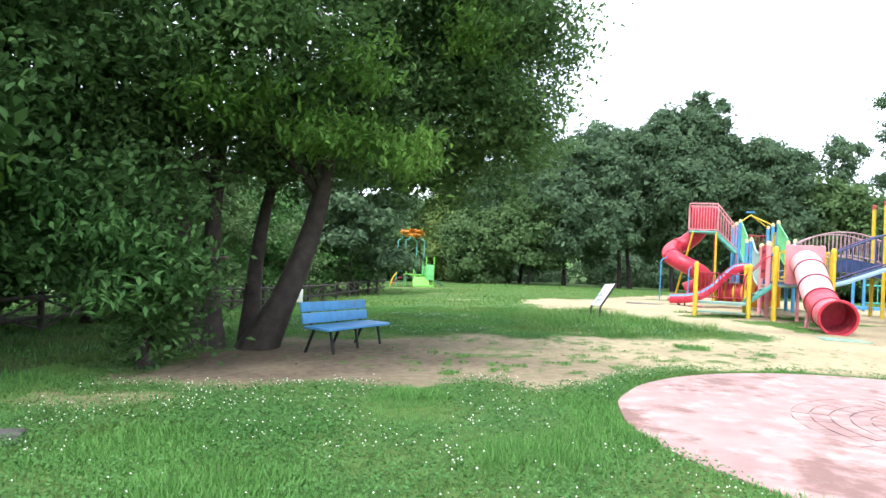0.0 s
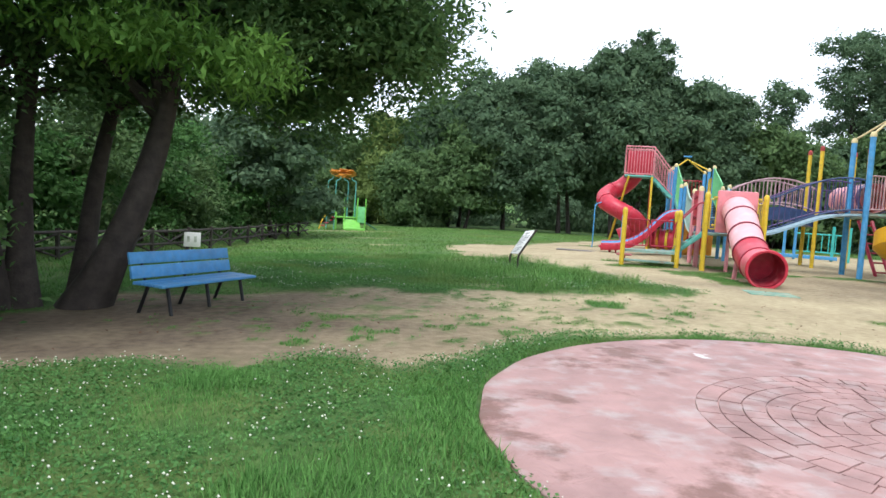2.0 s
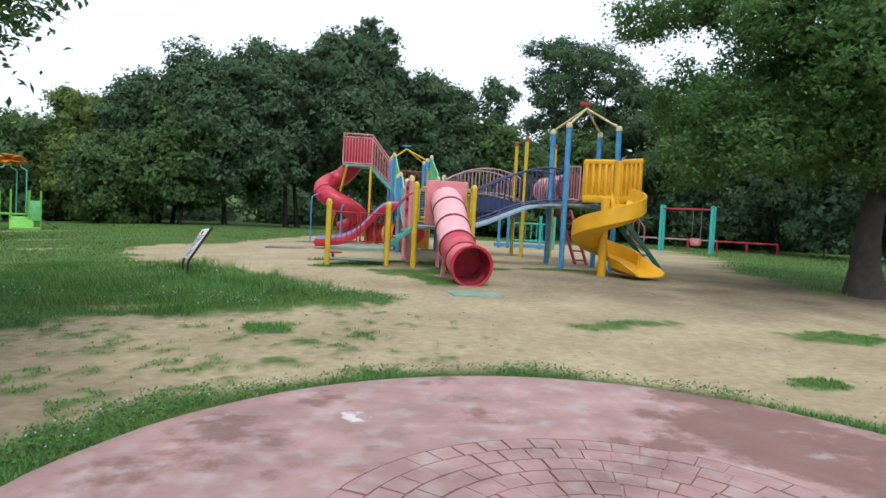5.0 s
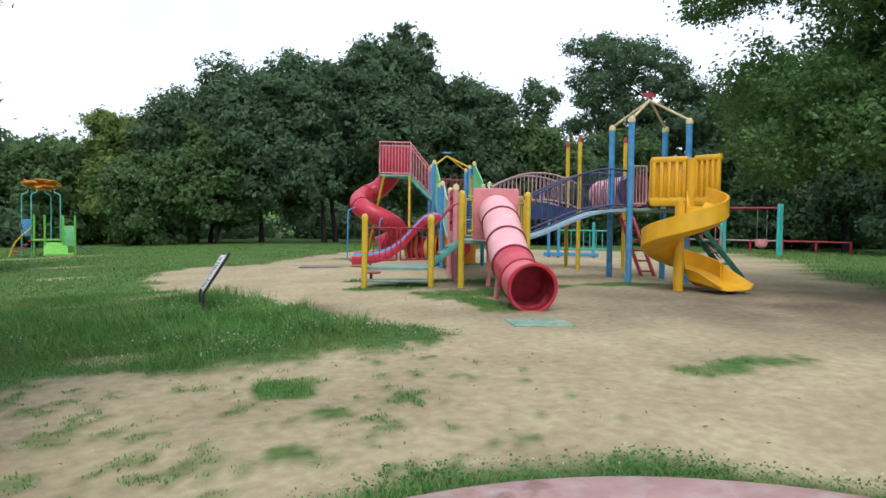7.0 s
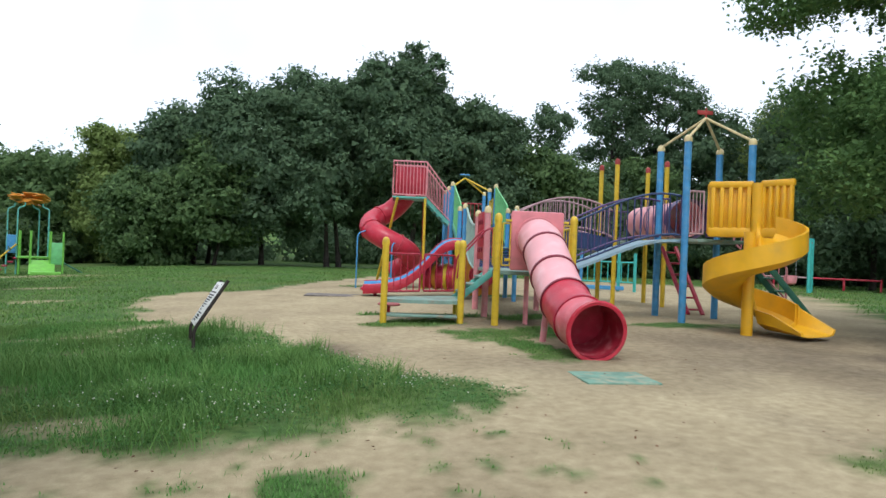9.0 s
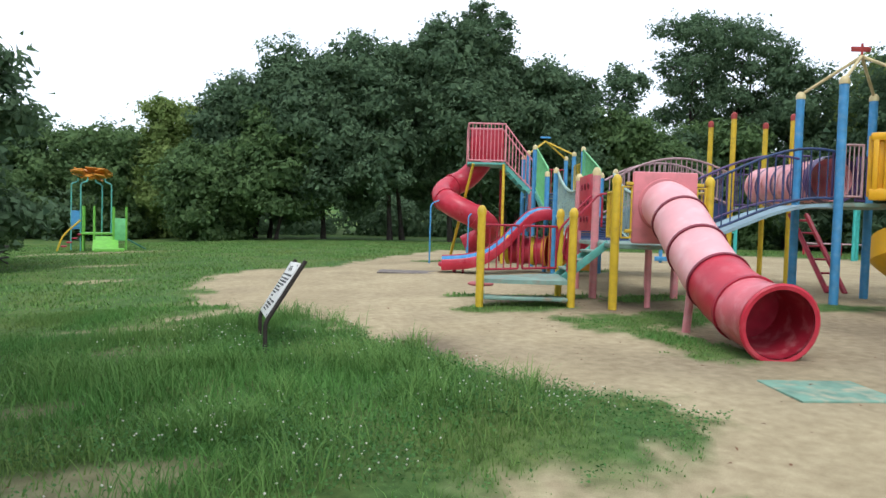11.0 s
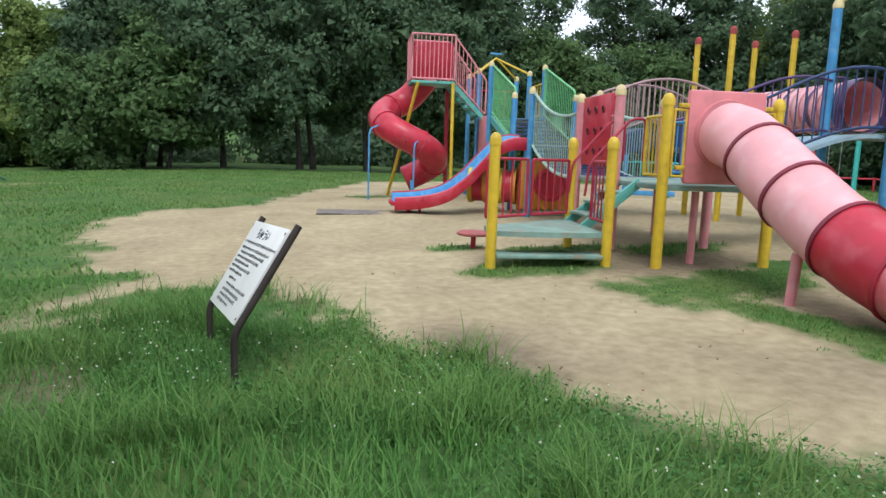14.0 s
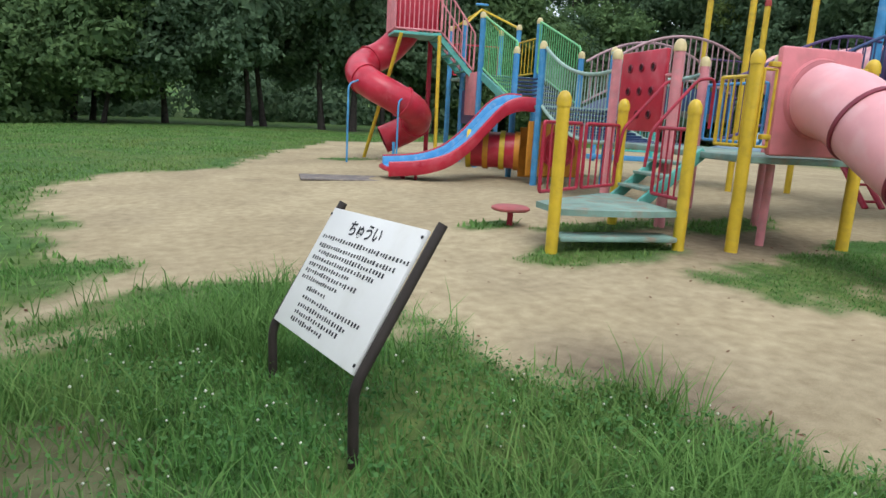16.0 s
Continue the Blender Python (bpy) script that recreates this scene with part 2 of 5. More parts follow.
INSIDE = mat("worn_red_plastic_inside", (.30, .018, .035), .35, vary=.2, scale=4, dirt=(.55, .24, .25), amount=.6)
FLANGE = mat("dark_red_flange", (.20, .025, .045), .45, vary=.15)
# near-black that stands for the shade inside the climbing holes
HOLE = mat("hole_shade", (.02, .006, .008), .8, vary=.2)

LEAF_NEAR = leaf_mat("camphor_leaves", (.060, .125, .046), (.165, .29, .095), .45)
LEAF_BIG = leaf_mat("deep_green_leaves", (.052, .110, .040), (.145, .255, .085), .42)
# darker copy of the leaf tone: the canopy's shade put into the colour
LEAF_DARK = leaf_mat("shade_toned_leaves", (.040, .088, .032), (.11, .215, .065), .38)
LEAF_BRIGHT = leaf_mat("young_leaves", (.062, .15, .028), (.155, .29, .055), .42)
LEAF_FAR = leaf_mat("wood_leaves", (.058, .108, .062), (.14, .215, .112), .38)
LEAF_FAR_B = leaf_mat("wood_leaves_pale", (.062, .118, .052), (.15, .235, .085), .36)
LEAF_LIME = leaf_mat("bamboo_leaves", (.115, .175, .05), (.24, .32, .10), .38)
LEAF_SHRUB = leaf_mat("shrub_leaves", (.032, .092, .028), (.115, .235, .068), .35)
LEAF_REDDISH = leaf_mat("reddish_leaves", (.10, .05, .03), (.20, .10, .06), .3)
GRASS = leaf_mat("grass_blades", (.055, .155, .036), (.17, .36, .095), .3, (.20, .235, .075))
GRASSDRY = leaf_mat("lawn_blades", (.070, .160, .038), (.20, .36, .10), .3, (.22, .25, .08))
CLOVER = leaf_mat("clover_leaves", (.042, .125, .036), (.125, .27, .078), .3)
FLOWER = mat("clover_flower_white", (.66, .66, .55), .7, vary=.15, bump=0)


def ground_mat():
    m = bpy.data.materials.new("turf_and_sand")
    m.use_nodes = True
    n, l = m.node_tree.nodes, m.node_tree.links
    b = n["Principled BSDF"]
    b.inputs["Roughness"].default_value = .95
    b.inputs["Specular IOR Level"].default_value = .15
    geo = n.new("ShaderNodeNewGeometry")

    def tex(scale, detail):
        t = n.new("ShaderNodeTexNoise")
        t.inputs["Scale"].default_value, t.inputs["Detail"].default_value = scale, detail
        l.new(geo.outputs["Position"], t.inputs["Vector"])
        return t.outputs["Fac"]

    def ramp(src, p0, c0, p1, c1):
        r = n.new("ShaderNodeValToRGB")
        r.color_ramp.elements[0].position, r.color_ramp.elements[0].color = p0, (*c0, 1)
        r.color_ramp.elements[1].position, r.color_ramp.elements[1].color = p1, (*c1, 1)
        l.new(src, r.inputs[0])
        return r.outputs[0]

    def mix(f, a, c):
        x = n.new("ShaderNodeMixRGB")
        l.new(f, x.inputs[0]), l.new(a, x.inputs[1]), l.new(c, x.inputs[2])
        return x.outputs[0]

    def attr(name):
        a = n.new("ShaderNodeAttribute")
        a.attribute_name = name
        return a.outputs["Fac"]
    grit, mid, wide = tex(140, 3), tex(9, 6), tex(.8, 5)
    sand = ramp(mid, .25, (.362, .296, .180), .75, (.53, .447, .285))
    # tone of the loam and of the shade painted under the decks
    loam_and_shade = ramp(mid, .25, (.115, .088, .062), .75, (.225, .178, .125))
    turf = ramp(mid, .3, (.04, .09, .022), .7, (.085, .17, .05))
    turf2 = ramp(mid, .3, (.065, .11, .03), .7, (.15, .20, .06))
    turf = mix(ramp(wide, .4, (0, 0, 0), .65, (1, 1, 1)), turf, turf2)
    soil = mix(attr("loam_and_shade"), sand, loam_and_shade)
    pebble = ramp(grit, .35, (.55, .55, .55), .6, (1, 1, 1))
    mul = n.new("ShaderNodeMixRGB")
    mul.blend_type = "MULTIPLY"
    mul.inputs[0].default_value = .35
    l.new(soil, mul.inputs[1]), l.new(pebble, mul.inputs[2])
    wide_tone = n.new("ShaderNodeMixRGB")
    wide_tone.blend_type = "MULTIPLY"
    wide_tone.inputs[0].default_value = .6
    l.new(mul.outputs[0], wide_tone.inputs[1])
    l.new(ramp(wide, .35, (.72, .70, .68), .65, (1, 1, 1)), wide_tone.inputs[2])
    l.new(mix(attr("bare"), turf, wide_tone.outputs[0]), b.inputs["Base Color"])
    bp = n.new("ShaderNodeBump")
    bp.inputs["Strength"].default_value, bp.inputs["Distance"].default_value = .5, .02
    s = n.new("ShaderNodeMath")
    l.new(grit, s.inputs[0]), l.new(mid, s.inputs[1])
    l.new(s.outputs[0], bp.inputs["Height"])
    l.new(bp.outputs[0], b.inputs["Normal"])
    return m


def slab_mat():
    """Stamped pink concrete with blotches, worn pale bloom and damp stains."""
    m = mat("stamped_pink_concrete", (.365, .222, .205), .7, vary=.22, scale=2.6, bump=1.0, fine=9, dirt=(.44, .385, .37), amount=.8)
    n, l = m.node_tree.nodes, m.node_tree.links
    b = n["Principled BSDF"]
    src = b.inputs["Base Color"].links[0].from_socket
    geo = n.new("ShaderNodeNewGeometry")
    t = n.new("ShaderNodeTexNoise")
    t.inputs["Scale"].default_value, t.inputs["Detail"].default_value, t.inputs["Roughness"].default_value = 1.1, 9, .65
    mp = n.new("ShaderNodeVectorMath")
    mp.operation = "ADD"
    mp.inputs[1].default_value = (3.3, 7.1, 0)
    l.new(geo.outputs["Position"], mp.inputs[0]), l.new(mp.outputs[0], t.inputs["Vector"])
    r = n.new("ShaderNodeMapRange")
    r.inputs[1].default_value, r.inputs[2].default_value, r.inputs[4].default_value = .56, .63, .75
    l.new(t.outputs["Fac"], r.inputs[0])
    far, wet, both = n.new("ShaderNodeVectorMath"), n.new("ShaderNodeMapRange"), n.new("ShaderNodeMath")
    far.operation = "DISTANCE"
    far.inputs[1].default_value = (6.75, 6.4, .24)
    wet.inputs[1].default_value, wet.inputs[2].default_value, wet.inputs[3].default_value, wet.inputs[4].default_value = .5, 1.35, .2, 0
    both.operation = "ADD"
    l.new(geo.outputs["Position"], far.inputs[0]), l.new(far.outputs["Value"], wet.inputs[0])
    l.new(t.outputs["Fac"], both.inputs[0]), l.new(wet.outputs[0], both.inputs[1]), l.new(both.outputs[0], r.inputs[0])
    x = n.new("ShaderNodeMixRGB")
    x.inputs[2].default_value = (.165, .085, .066, 1)
    l.new(r.outputs[0], x.inputs[0]), l.new(src, x.inputs[1])

    def spot(place, core, edge, wobble, tone, base):
        """A blot with a ragged outline."""
        d, w, c, y = n.new("ShaderNodeVectorMath"), n.new("ShaderNodeMath"), n.new("ShaderNodeMapRange"), n.new("ShaderNodeMixRGB")
        nz = n.new("ShaderNodeTexNoise")
        nz.inputs["Scale"].default_value, nz.inputs["Detail"].default_value = 7, 6
        d.operation, w.operation = "DISTANCE", "MULTIPLY_ADD"
        d.inputs[1].default_value = place
        w.inputs[1].default_value = wobble
        c.inputs[1].default_value, c.inputs[2].default_value, c.inputs[3].default_value, c.inputs[4].default_value = core + wobble * .5, edge + wobble * .5, .85, 0
        l.new(geo.outputs["Position"], d.inputs[0]), l.new(geo.outputs["Position"], nz.inputs["Vector"])
        l.new(nz.outputs["Fac"], w.inputs[0]), l.new(d.outputs["Value"], w.inputs[2]), l.new(w.outputs[0], c.inputs[0])
        l.new(c.outputs[0], y.inputs[0]), l.new(base, y.inputs[1])
        y.inputs[2].default_value = (*tone, 1)
        return y.outputs[0]
    tone = spot((4.12, 7.82, .22), .02, .08, .5, (.66, .63, .62), x.outputs[0])
    for px, py in ((4.04, 8.28), (3.3, 8.0), (2.75, 7.4)):
        tone = spot((px, py, .22), .02, .2, .9, (.20, .105, .088), tone)
    l.new(tone, b.inputs["Base Color"])
    ridge, relief = n.new("ShaderNodeTexNoise"), n.new("ShaderNodeBump")
    ridge.inputs["Scale"].default_value, ridge.inputs["Detail"].default_value, ridge.inputs["Distortion"].default_value = 4.5, 8, 1.2
    relief.inputs["Strength"].default_value, relief.inputs["Distance"].default_value = .7, .03
    l.new(geo.outputs["Position"], ridge.inputs["Vector"]), l.new(ridge.outputs["Fac"], relief.inputs["Height"])
    l.new(b.inputs["Normal"].links[0].from_socket, relief.inputs["Normal"]), l.new(relief.outputs[0], b.inputs["Normal"])
    return m


SLAB = slab_mat()
GROUND = ground_mat()


# ---- mesh tools ----
def part(name, bm, material, parent=None, label="", smooth=True):
    """One mesh object from a bmesh, under a thing or a part."""
    me = bpy.data.meshes.new(name)
    bm.to_mesh(me)
    bm.free()
    me.materials.append(material)
    if smooth:
        for p in me.polygons:
            p.use_smooth = True
        me.set_sharp_from_angle(angle=radians(40))
    ob = new(name, me)
    if parent:
        ob.parent = parent
    if label:
        ob["label"] = label
    return ob


def thing(name, label, category, m=None, group=""):
    ob = tagged(new(name), label, category, group)
    ob.empty_display_size = .2
    if m is not None:
        ob.matrix_world = m
    return ob


def sweep(bm, pts, radius, seg=8, caps=True):
    """A round bar along a line; radius a number or one for each point."""
    pts = [Vector(p) for p in pts]
    rad = [float(r) for r in radius] if hasattr(radius, "__len__") else [float(radius)] * len(pts)
    rings, side = [], None
    for i, p in enumerate(pts):
        d = (pts[min(i + 1, len(pts) - 1)] - pts[max(i - 1, 0)]).normalized()
        if side is None:
            side = d.orthogonal().normalized()
        side = (side - d * side.dot(d)).normalized()
        up = d.cross(side)
        rings.append([bm.verts.new(p + rad[i] * (math.cos(k * math.tau / seg) * side + math.sin(k * math.tau / seg) * up)) for k in range(seg)])
    for a, b in zip(rings, rings[1:]):
        for k in range(seg):
            bm.faces.new((a[k], a[(k + 1) % seg], b[(k + 1) % seg], b[k]))
    if caps:
        bm.faces.new(rings[0][::-1])
        bm.faces.new(rings[-1])
    return bm


def bar(pts, radius, seg=8, caps=True):
    return sweep(bmesh.new(), pts, radius, seg, caps)


def block(bm, size, m=None, bevel=.008):
    """A box with rounded edges, its middle at the origin of m."""
    tmp = bmesh.new()
    bmesh.ops.create_cube(tmp, size=1)
    bmesh.ops.scale(tmp, vec=size, verts=tmp.verts)
    if bevel:
        bmesh.ops.bevel(tmp, geom=tmp.edges[:], offset=min(bevel, min(size) * .4), segments=2, affect="EDGES", profile=.5)
    if m is not None:
        bmesh.ops.transform(tmp, matrix=m, verts=tmp.verts)
    me = bpy.data.meshes.new("tmp")
    tmp.to_mesh(me)
    tmp.free()
    bm.from_mesh(me)
    bpy.data.meshes.remove(me)
    return bm


def boxed(size, m=None, bevel=.008):
    return block(bmesh.new(), size, m, bevel)


def turned(profile, seg=20, m=None):
    """A lathe: (radius, height) pairs about the z axis."""
    bm = bmesh.new()
    rings = [[bm.verts.new((max(r, 1e-4) * math.cos(k * math.tau / seg), max(r, 1e-4) * math.sin(k * math.tau / seg), z)) for k in range(seg)] for r, z in profile]
    for a, b in zip(rings, rings[1:]):
        for k in range(seg):
            bm.faces.new((a[k], a[(k + 1) % seg], b[(k + 1) % seg], b[k]))
    bm.faces.new(rings[0][::-1])
    bm.faces.new(rings[-1])
    if m is not None:
        bmesh.ops.transform(bm, matrix=m, verts=bm.verts)
    return bm


def ribbon(path, profile, closed=False):
    """Sweeps a cross-section (side, up) along a path of (place, side, up)."""
    bm = bmesh.new()
    rows = [[bm.verts.new(Vector(p) + s * Vector(sd) + h * Vector(up)) for s, h in profile] for p, sd, up in path]
    k = len(profile)
    for a, b in zip(rows, rows[1:]):
        for i in range(k if closed else k - 1):
            bm.faces.new((a[i], a[(i + 1) % k], b[(i + 1) % k], b[i]))
    if closed:
        bm.faces.new(rows[0][::-1])
        bm.faces.new(rows[-1])
    bmesh.ops.recalc_face_normals(bm, faces=bm.faces)
    return bm


def from_arrays(name, verts, faces, material, parent=None, label=""):
    """A large mesh from numpy arrays: verts (n, 3), faces (m, 3 or 4)."""
    me = bpy.data.meshes.new(name)
    me.vertices.add(len(verts))
    me.vertices.foreach_set("co", np.ascontiguousarray(verts, np.float32).ravel())
    k = faces.shape[1]
    me.loops.add(faces.size)
    me.loops.foreach_set("vertex_index", np.ascontiguousarray(faces, np.int32).ravel())
    me.polygons.add(len(faces))
    me.polygons.foreach_set("loop_start", np.arange(0, faces.size, k, dtype=np.int32))
    me.update(calc_edges=True)
    me.materials.append(material)
    ob = new(name, me)
    if parent:
        ob.parent = parent
    if label:
        ob["label"] = label
    return ob


# ---- ground ----
def spread(lo, hi, step, far, grow=1.25):
    """Grid lines: even between lo and hi, wider and wider beyond."""
    mid = list(np.arange(lo, hi + 1e-6, step))
    s, left, right = step, [], []
    a, b = lo, hi
    while b < far:
        s *= grow
        a, b = a - s, b + s
        left.append(a), right.append(b)
    return np.array(left[::-1] + mid + right)


def build_ground():
    gx, gy = spread(-5, 15, .105, 600), spread(0, 42, .14, 600)
    X, Y = np.meshgrid(gx, gy)
    bare = bareness(X, Y)
    Z = land(X, Y) + .02 * ripple(X, Y, 1.1, 7) + .006 * ripple(X, Y, .25, 8) - .012 * bare
    Z = Z + 6 * np.clip((np.hypot(X - 14, Y - 14) - 54) / 22, 0, 1) ** 1.5
    disc = np.hypot(X - DISC[0], Y - DISC[1])
    near = np.clip((disc - DISC[2]) / .5, 0, 1)
    Z = Z * near + (land(X, Y) - .012) * (1 - near)
    Z = np.where(disc < DISC[2] - .06, land(X, Y) - .06, Z)
    nx, ny = len(gx), len(gy)
    idx = np.arange(nx * ny).reshape(ny, nx)
    faces = np.stack([idx[:-1, :-1], idx[:-1, 1:], idx[1:, 1:], idx[1:, :-1]], -1).reshape(-1, 4)
    ob = from_arrays("ground", np.stack([X, Y, Z], -1).reshape(-1, 3), faces, GROUND)
    for name, val in (("bare", bare), ("loam_and_shade", shade_soil(X, Y))):
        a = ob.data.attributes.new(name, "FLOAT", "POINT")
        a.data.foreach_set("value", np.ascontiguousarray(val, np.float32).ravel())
    ob.data.polygons.foreach_set("use_smooth", np.ones(len(faces), bool))
    return tagged(ob, "patchy turf and trodden yellow sand of a park", "ground", kind="structure")


build_ground()


# ---- the pink paved disc ----
def slab_z(x, y):
    return float(land(x, y)) + .012


def build_disc():
    cx, cy, R = DISC
    inner = 1.46
    rng = random.Random(5)
    bm = bmesh.new()
    rings = []
    for r in (inner + .0, 1.7, 2.0, 2.3, 2.6, 2.85, R - .02, R):
        drop = .012 if r == R else 0
        rings.append([bm.verts.new((cx + r * math.cos(k * math.tau / 96) * (1 + .004 * math.sin(5 * k)), cy + r * math.sin(k * math.tau / 96),
                                    slab_z(cx + r * math.cos(k * math.tau / 96), cy + r * math.sin(k * math.tau / 96)) - drop)) for k in range(96)])
    rings.append([bm.verts.new((v.co.x, v.co.y, v.co.z - .08)) for v in rings[-1]])
    rings.insert(0, [bm.verts.new((v.co.x, v.co.y, v.co.z - .012)) for v in rings[0]])
    for a, b in zip(rings, rings[1:]):
        for k in range(96):
            bm.faces.new((a[k], b[k], b[(k + 1) % 96], a[(k + 1) % 96]))
    mid = bm.verts.new((cx, cy, slab_z(cx, cy) - .012))
    for k in range(96):
        bm.faces.new((rings[0][k], rings[0][(k + 1) % 96], mid))
    bmesh.ops.recalc_face_normals(bm, faces=bm.faces)
    slab = part("pavement", bm, SLAB)
    tagged(slab, "round pink stamped-concrete paving with a fan of bricks", "pavement", kind="structure")
    rows = 9
    w = inner / rows
    for i in range(rows):
        r0, r1 = i * w + .006, (i + 1) * w - .006
        n = max(5, int(math.tau * (r0 + r1) / 2 / .165))
        off = rng.random() * math.tau
        for k in range(n):
            a0, a1 = off + k * math.tau / n, off + (k + 1) * math.tau / n - .012 / max(r1, .05)
            a0 += rng.uniform(-.01, .01)
            lift = slab_z(cx, cy) + rng.uniform(-.003, .002)
            bm = bmesh.new()
            top, low = [], []
            for r, a in ((r0, a0), (r1, a0), (r1, (a0 + a1) / 2), (r1, a1), (r0, a1), (r0, (a0 + a1) / 2)):
                x, y = cx + r * math.cos(a), cy + r * math.sin(a)
                top.append(bm.verts.new((x, y, slab_z(x, y) + lift - slab_z(cx, cy))))
                low.append(bm.verts.new((x, y, slab_z(x, y) - .02)))
            bm.faces.new(top[::-1])
            for j in range(6):
                bm.faces.new((top[j], top[(j + 1) % 6], low[(j + 1) % 6], low[j]))
            bmesh.ops.recalc_face_normals(bm, faces=bm.faces)
            part("brick", bm, BRICKMAT, slab, smooth=False)


build_disc()

# ---- the climbing structure, in its own plan: a to its side, b away, heights from its sand ----
ORIGIN = (7.06, 18.52, .45)
PLAY = thing("play_structure", "colourful climbing structure with slides, bridges and towers on sand", "play structure", pose(*ORIGIN, 0, 0, -18.5))


def deep(a, b):
    """The sand's height under a place of the structure."""
    v = PLAY_M @ Vector((a, b, 0))
    return float(land(v.x, v.y)) - ORIGIN[2]


PLAY_M = pose(*ORIGIN, 0, 0, -18.5)


def post(a, b, top, material, r=.06, cap=YELLOW, tall_cap=False):
    bm = bar([(a, b, deep(a, b) - .1), (a, b, top - .07)], r, 14)
    p = part("post", bm, material, PLAY)
    if cap:
        prof = [(r * 1.12, -.09), (r * 1.14, -.03), (r * 1.0, .0), (r * .7, .035), (r * .25, .05)]
        if tall_cap:
            prof = [(r * 1.08, -.11), (r * 1.1, -.01), (r * .85, .03), (r * .4, .05)]
        part("cap", turned(prof, 14, Matrix.Translation((a, b, top - .05))), cap, p)
    return p


def deck(a0, b0, a1, b1, z, name="deck", material=DECKMAT, th=.07):
    bm = boxed((a1 - a0 - .06, b1 - b0 - .06, th), Matrix.Translation(((a0 + a1) / 2, (b0 + b1) / 2, z - th / 2)), .015)
    return part(name, bm, material, PLAY)


def rounded(pts, r, steps=4):
    """A line with its inner corners rounded."""
    pts = [Vector(p) for p in pts]
    out = [pts[0]]
    for a, b, c in zip(pts, pts[1:], pts[2:]):
        u, v = (a - b), (c - b)
        k = min(r, u.length * .45, v.length * .45)
        p, q = b + u.normalized() * k, b + v.normalized() * k
        for i in range(steps + 1):
            t = i / steps
            out.append((1 - t) ** 2 * p + 2 * t * (1 - t) * b + t * t * q)
    return out + [pts[-1]]


def railing(low, high, material, bars, r=.02, rb=.011, name="railing", parent=None, steps=12, ends=True):
    """A railing between two lines, each a function of 0..1, with upright bars."""
    lo, hi = [Vector(low(i / steps)) for i in range(steps + 1)], [Vector(high(i / steps)) for i in range(steps + 1)]
    bm = bmesh.new()
    if ends:
        loop = rounded([lo[0] * .5 + hi[0] * .5] + hi[:1] + hi[1:-1] + hi[-1:] + lo[-1:] + lo[1:-1][::-1] + lo[:1] + [lo[0] * .5 + hi[0] * .5], .07)
        sweep(bm, loop, r, 8)
    else:
        sweep(bm, lo, r, 8)
        sweep(bm, hi, r, 8)
    ob = part(name, bm, material, parent or PLAY)
    for i in range(bars):
        t = (i + 1) / (bars + 1)
        part("bar", bar([low(t), high(t)], rb, 6), material, ob)
    return ob


def line(p, q):
    p, q = Vector(p), Vector(q)
    return lambda t: p.lerp(q, t)


def arch(p, q, rise):
    p, q = Vector(p), Vector(q)
    return lambda t: p.lerp(q, t) + Vector((0, 0, rise * 4 * t * (1 - t)))


def fence_panel(p, q, h, material, bars, z0=.1, **k):
    p, q = Vector(p), Vector(q)
    return railing(line(p + Vector((0, 0, z0)), q + Vector((0, 0, z0))), line(p + Vector((0, 0, h)), q + Vector((0, 0, h))), material, bars, **k)


ZA, ZB, ZC, ZD, ZE, ZF, ZG, ZH = .38, .95, .95, 1.45, 2.15, 3.03, 1.72, 1.75

# low corner platform
post(0, 0, 1.47, YELLOW)
post(1.36, 0, 1.47, YELLOW)
post(1.42, 1.5, 1.49, YELLOW)


def wedge(z, th, out, shrink=0.0):
    """A three-cornered deck with a bowed front."""
    bm = bmesh.new()
    front = [(0 + .06, 0 - shrink), (.35, -out), (.7, -out * 1.3), (1.05, -out), (1.32, 0 - shrink)]
    rim = front + [(1.4, 1.45), (1.2, 1.45), (.03, .55)]
    up, dn = [bm.verts.new((x, y, z)) for x, y in rim], [bm.verts.new((x, y, z - th)) for x, y in rim]
    bm.faces.new(up), bm.faces.new(dn[::-1])
    for i in range(len(rim)):
        bm.faces.new((up[i], dn[i], dn[(i + 1) % len(rim)], up[(i + 1) % len(rim)]))
    bmesh.ops.recalc_face_normals(bm, faces=bm.faces)
    return bm


part("deck", wedge(ZA, .06, .05), DECKMAT, PLAY)
part("step", boxed((1.25, .3, .05), Matrix.Translation((.68, .08, .1)), .015), DECKMAT, PLAY)
fence_panel((.04, .52, ZA), (.66, .98, ZA), .8, MAROON, 4)
fence_panel((.74, 1.03, ZA), (1.36, 1.46, ZA), .8, MAROON, 4)
fence_panel((1.42, .06, ZA), (1.42, .7, ZA), .8, MAROON, 5)

# stairs up to the tube-slide platform
for i, b in enumerate((.8, 1.42)):
    s = part("stair_stringer", boxed((.95, .05, .12), pose(1.72, b, .64, 0, -40, 0)), TEAL, PLAY)
    part("handrail", bar(rounded([(1.36, b, .75), (1.4, b, 1.15), (1.9, b, 1.72), (2.1, b, 1.74), (2.1, b, 1.2)], .08), .018), MAROON, PLAY)
for i in range(3):
    part("stair_tread", boxed((.22, .6, .035), Matrix.Translation((1.5 + .18 * i, 1.11, .5 + .15 * i))), DECKMAT, PLAY)

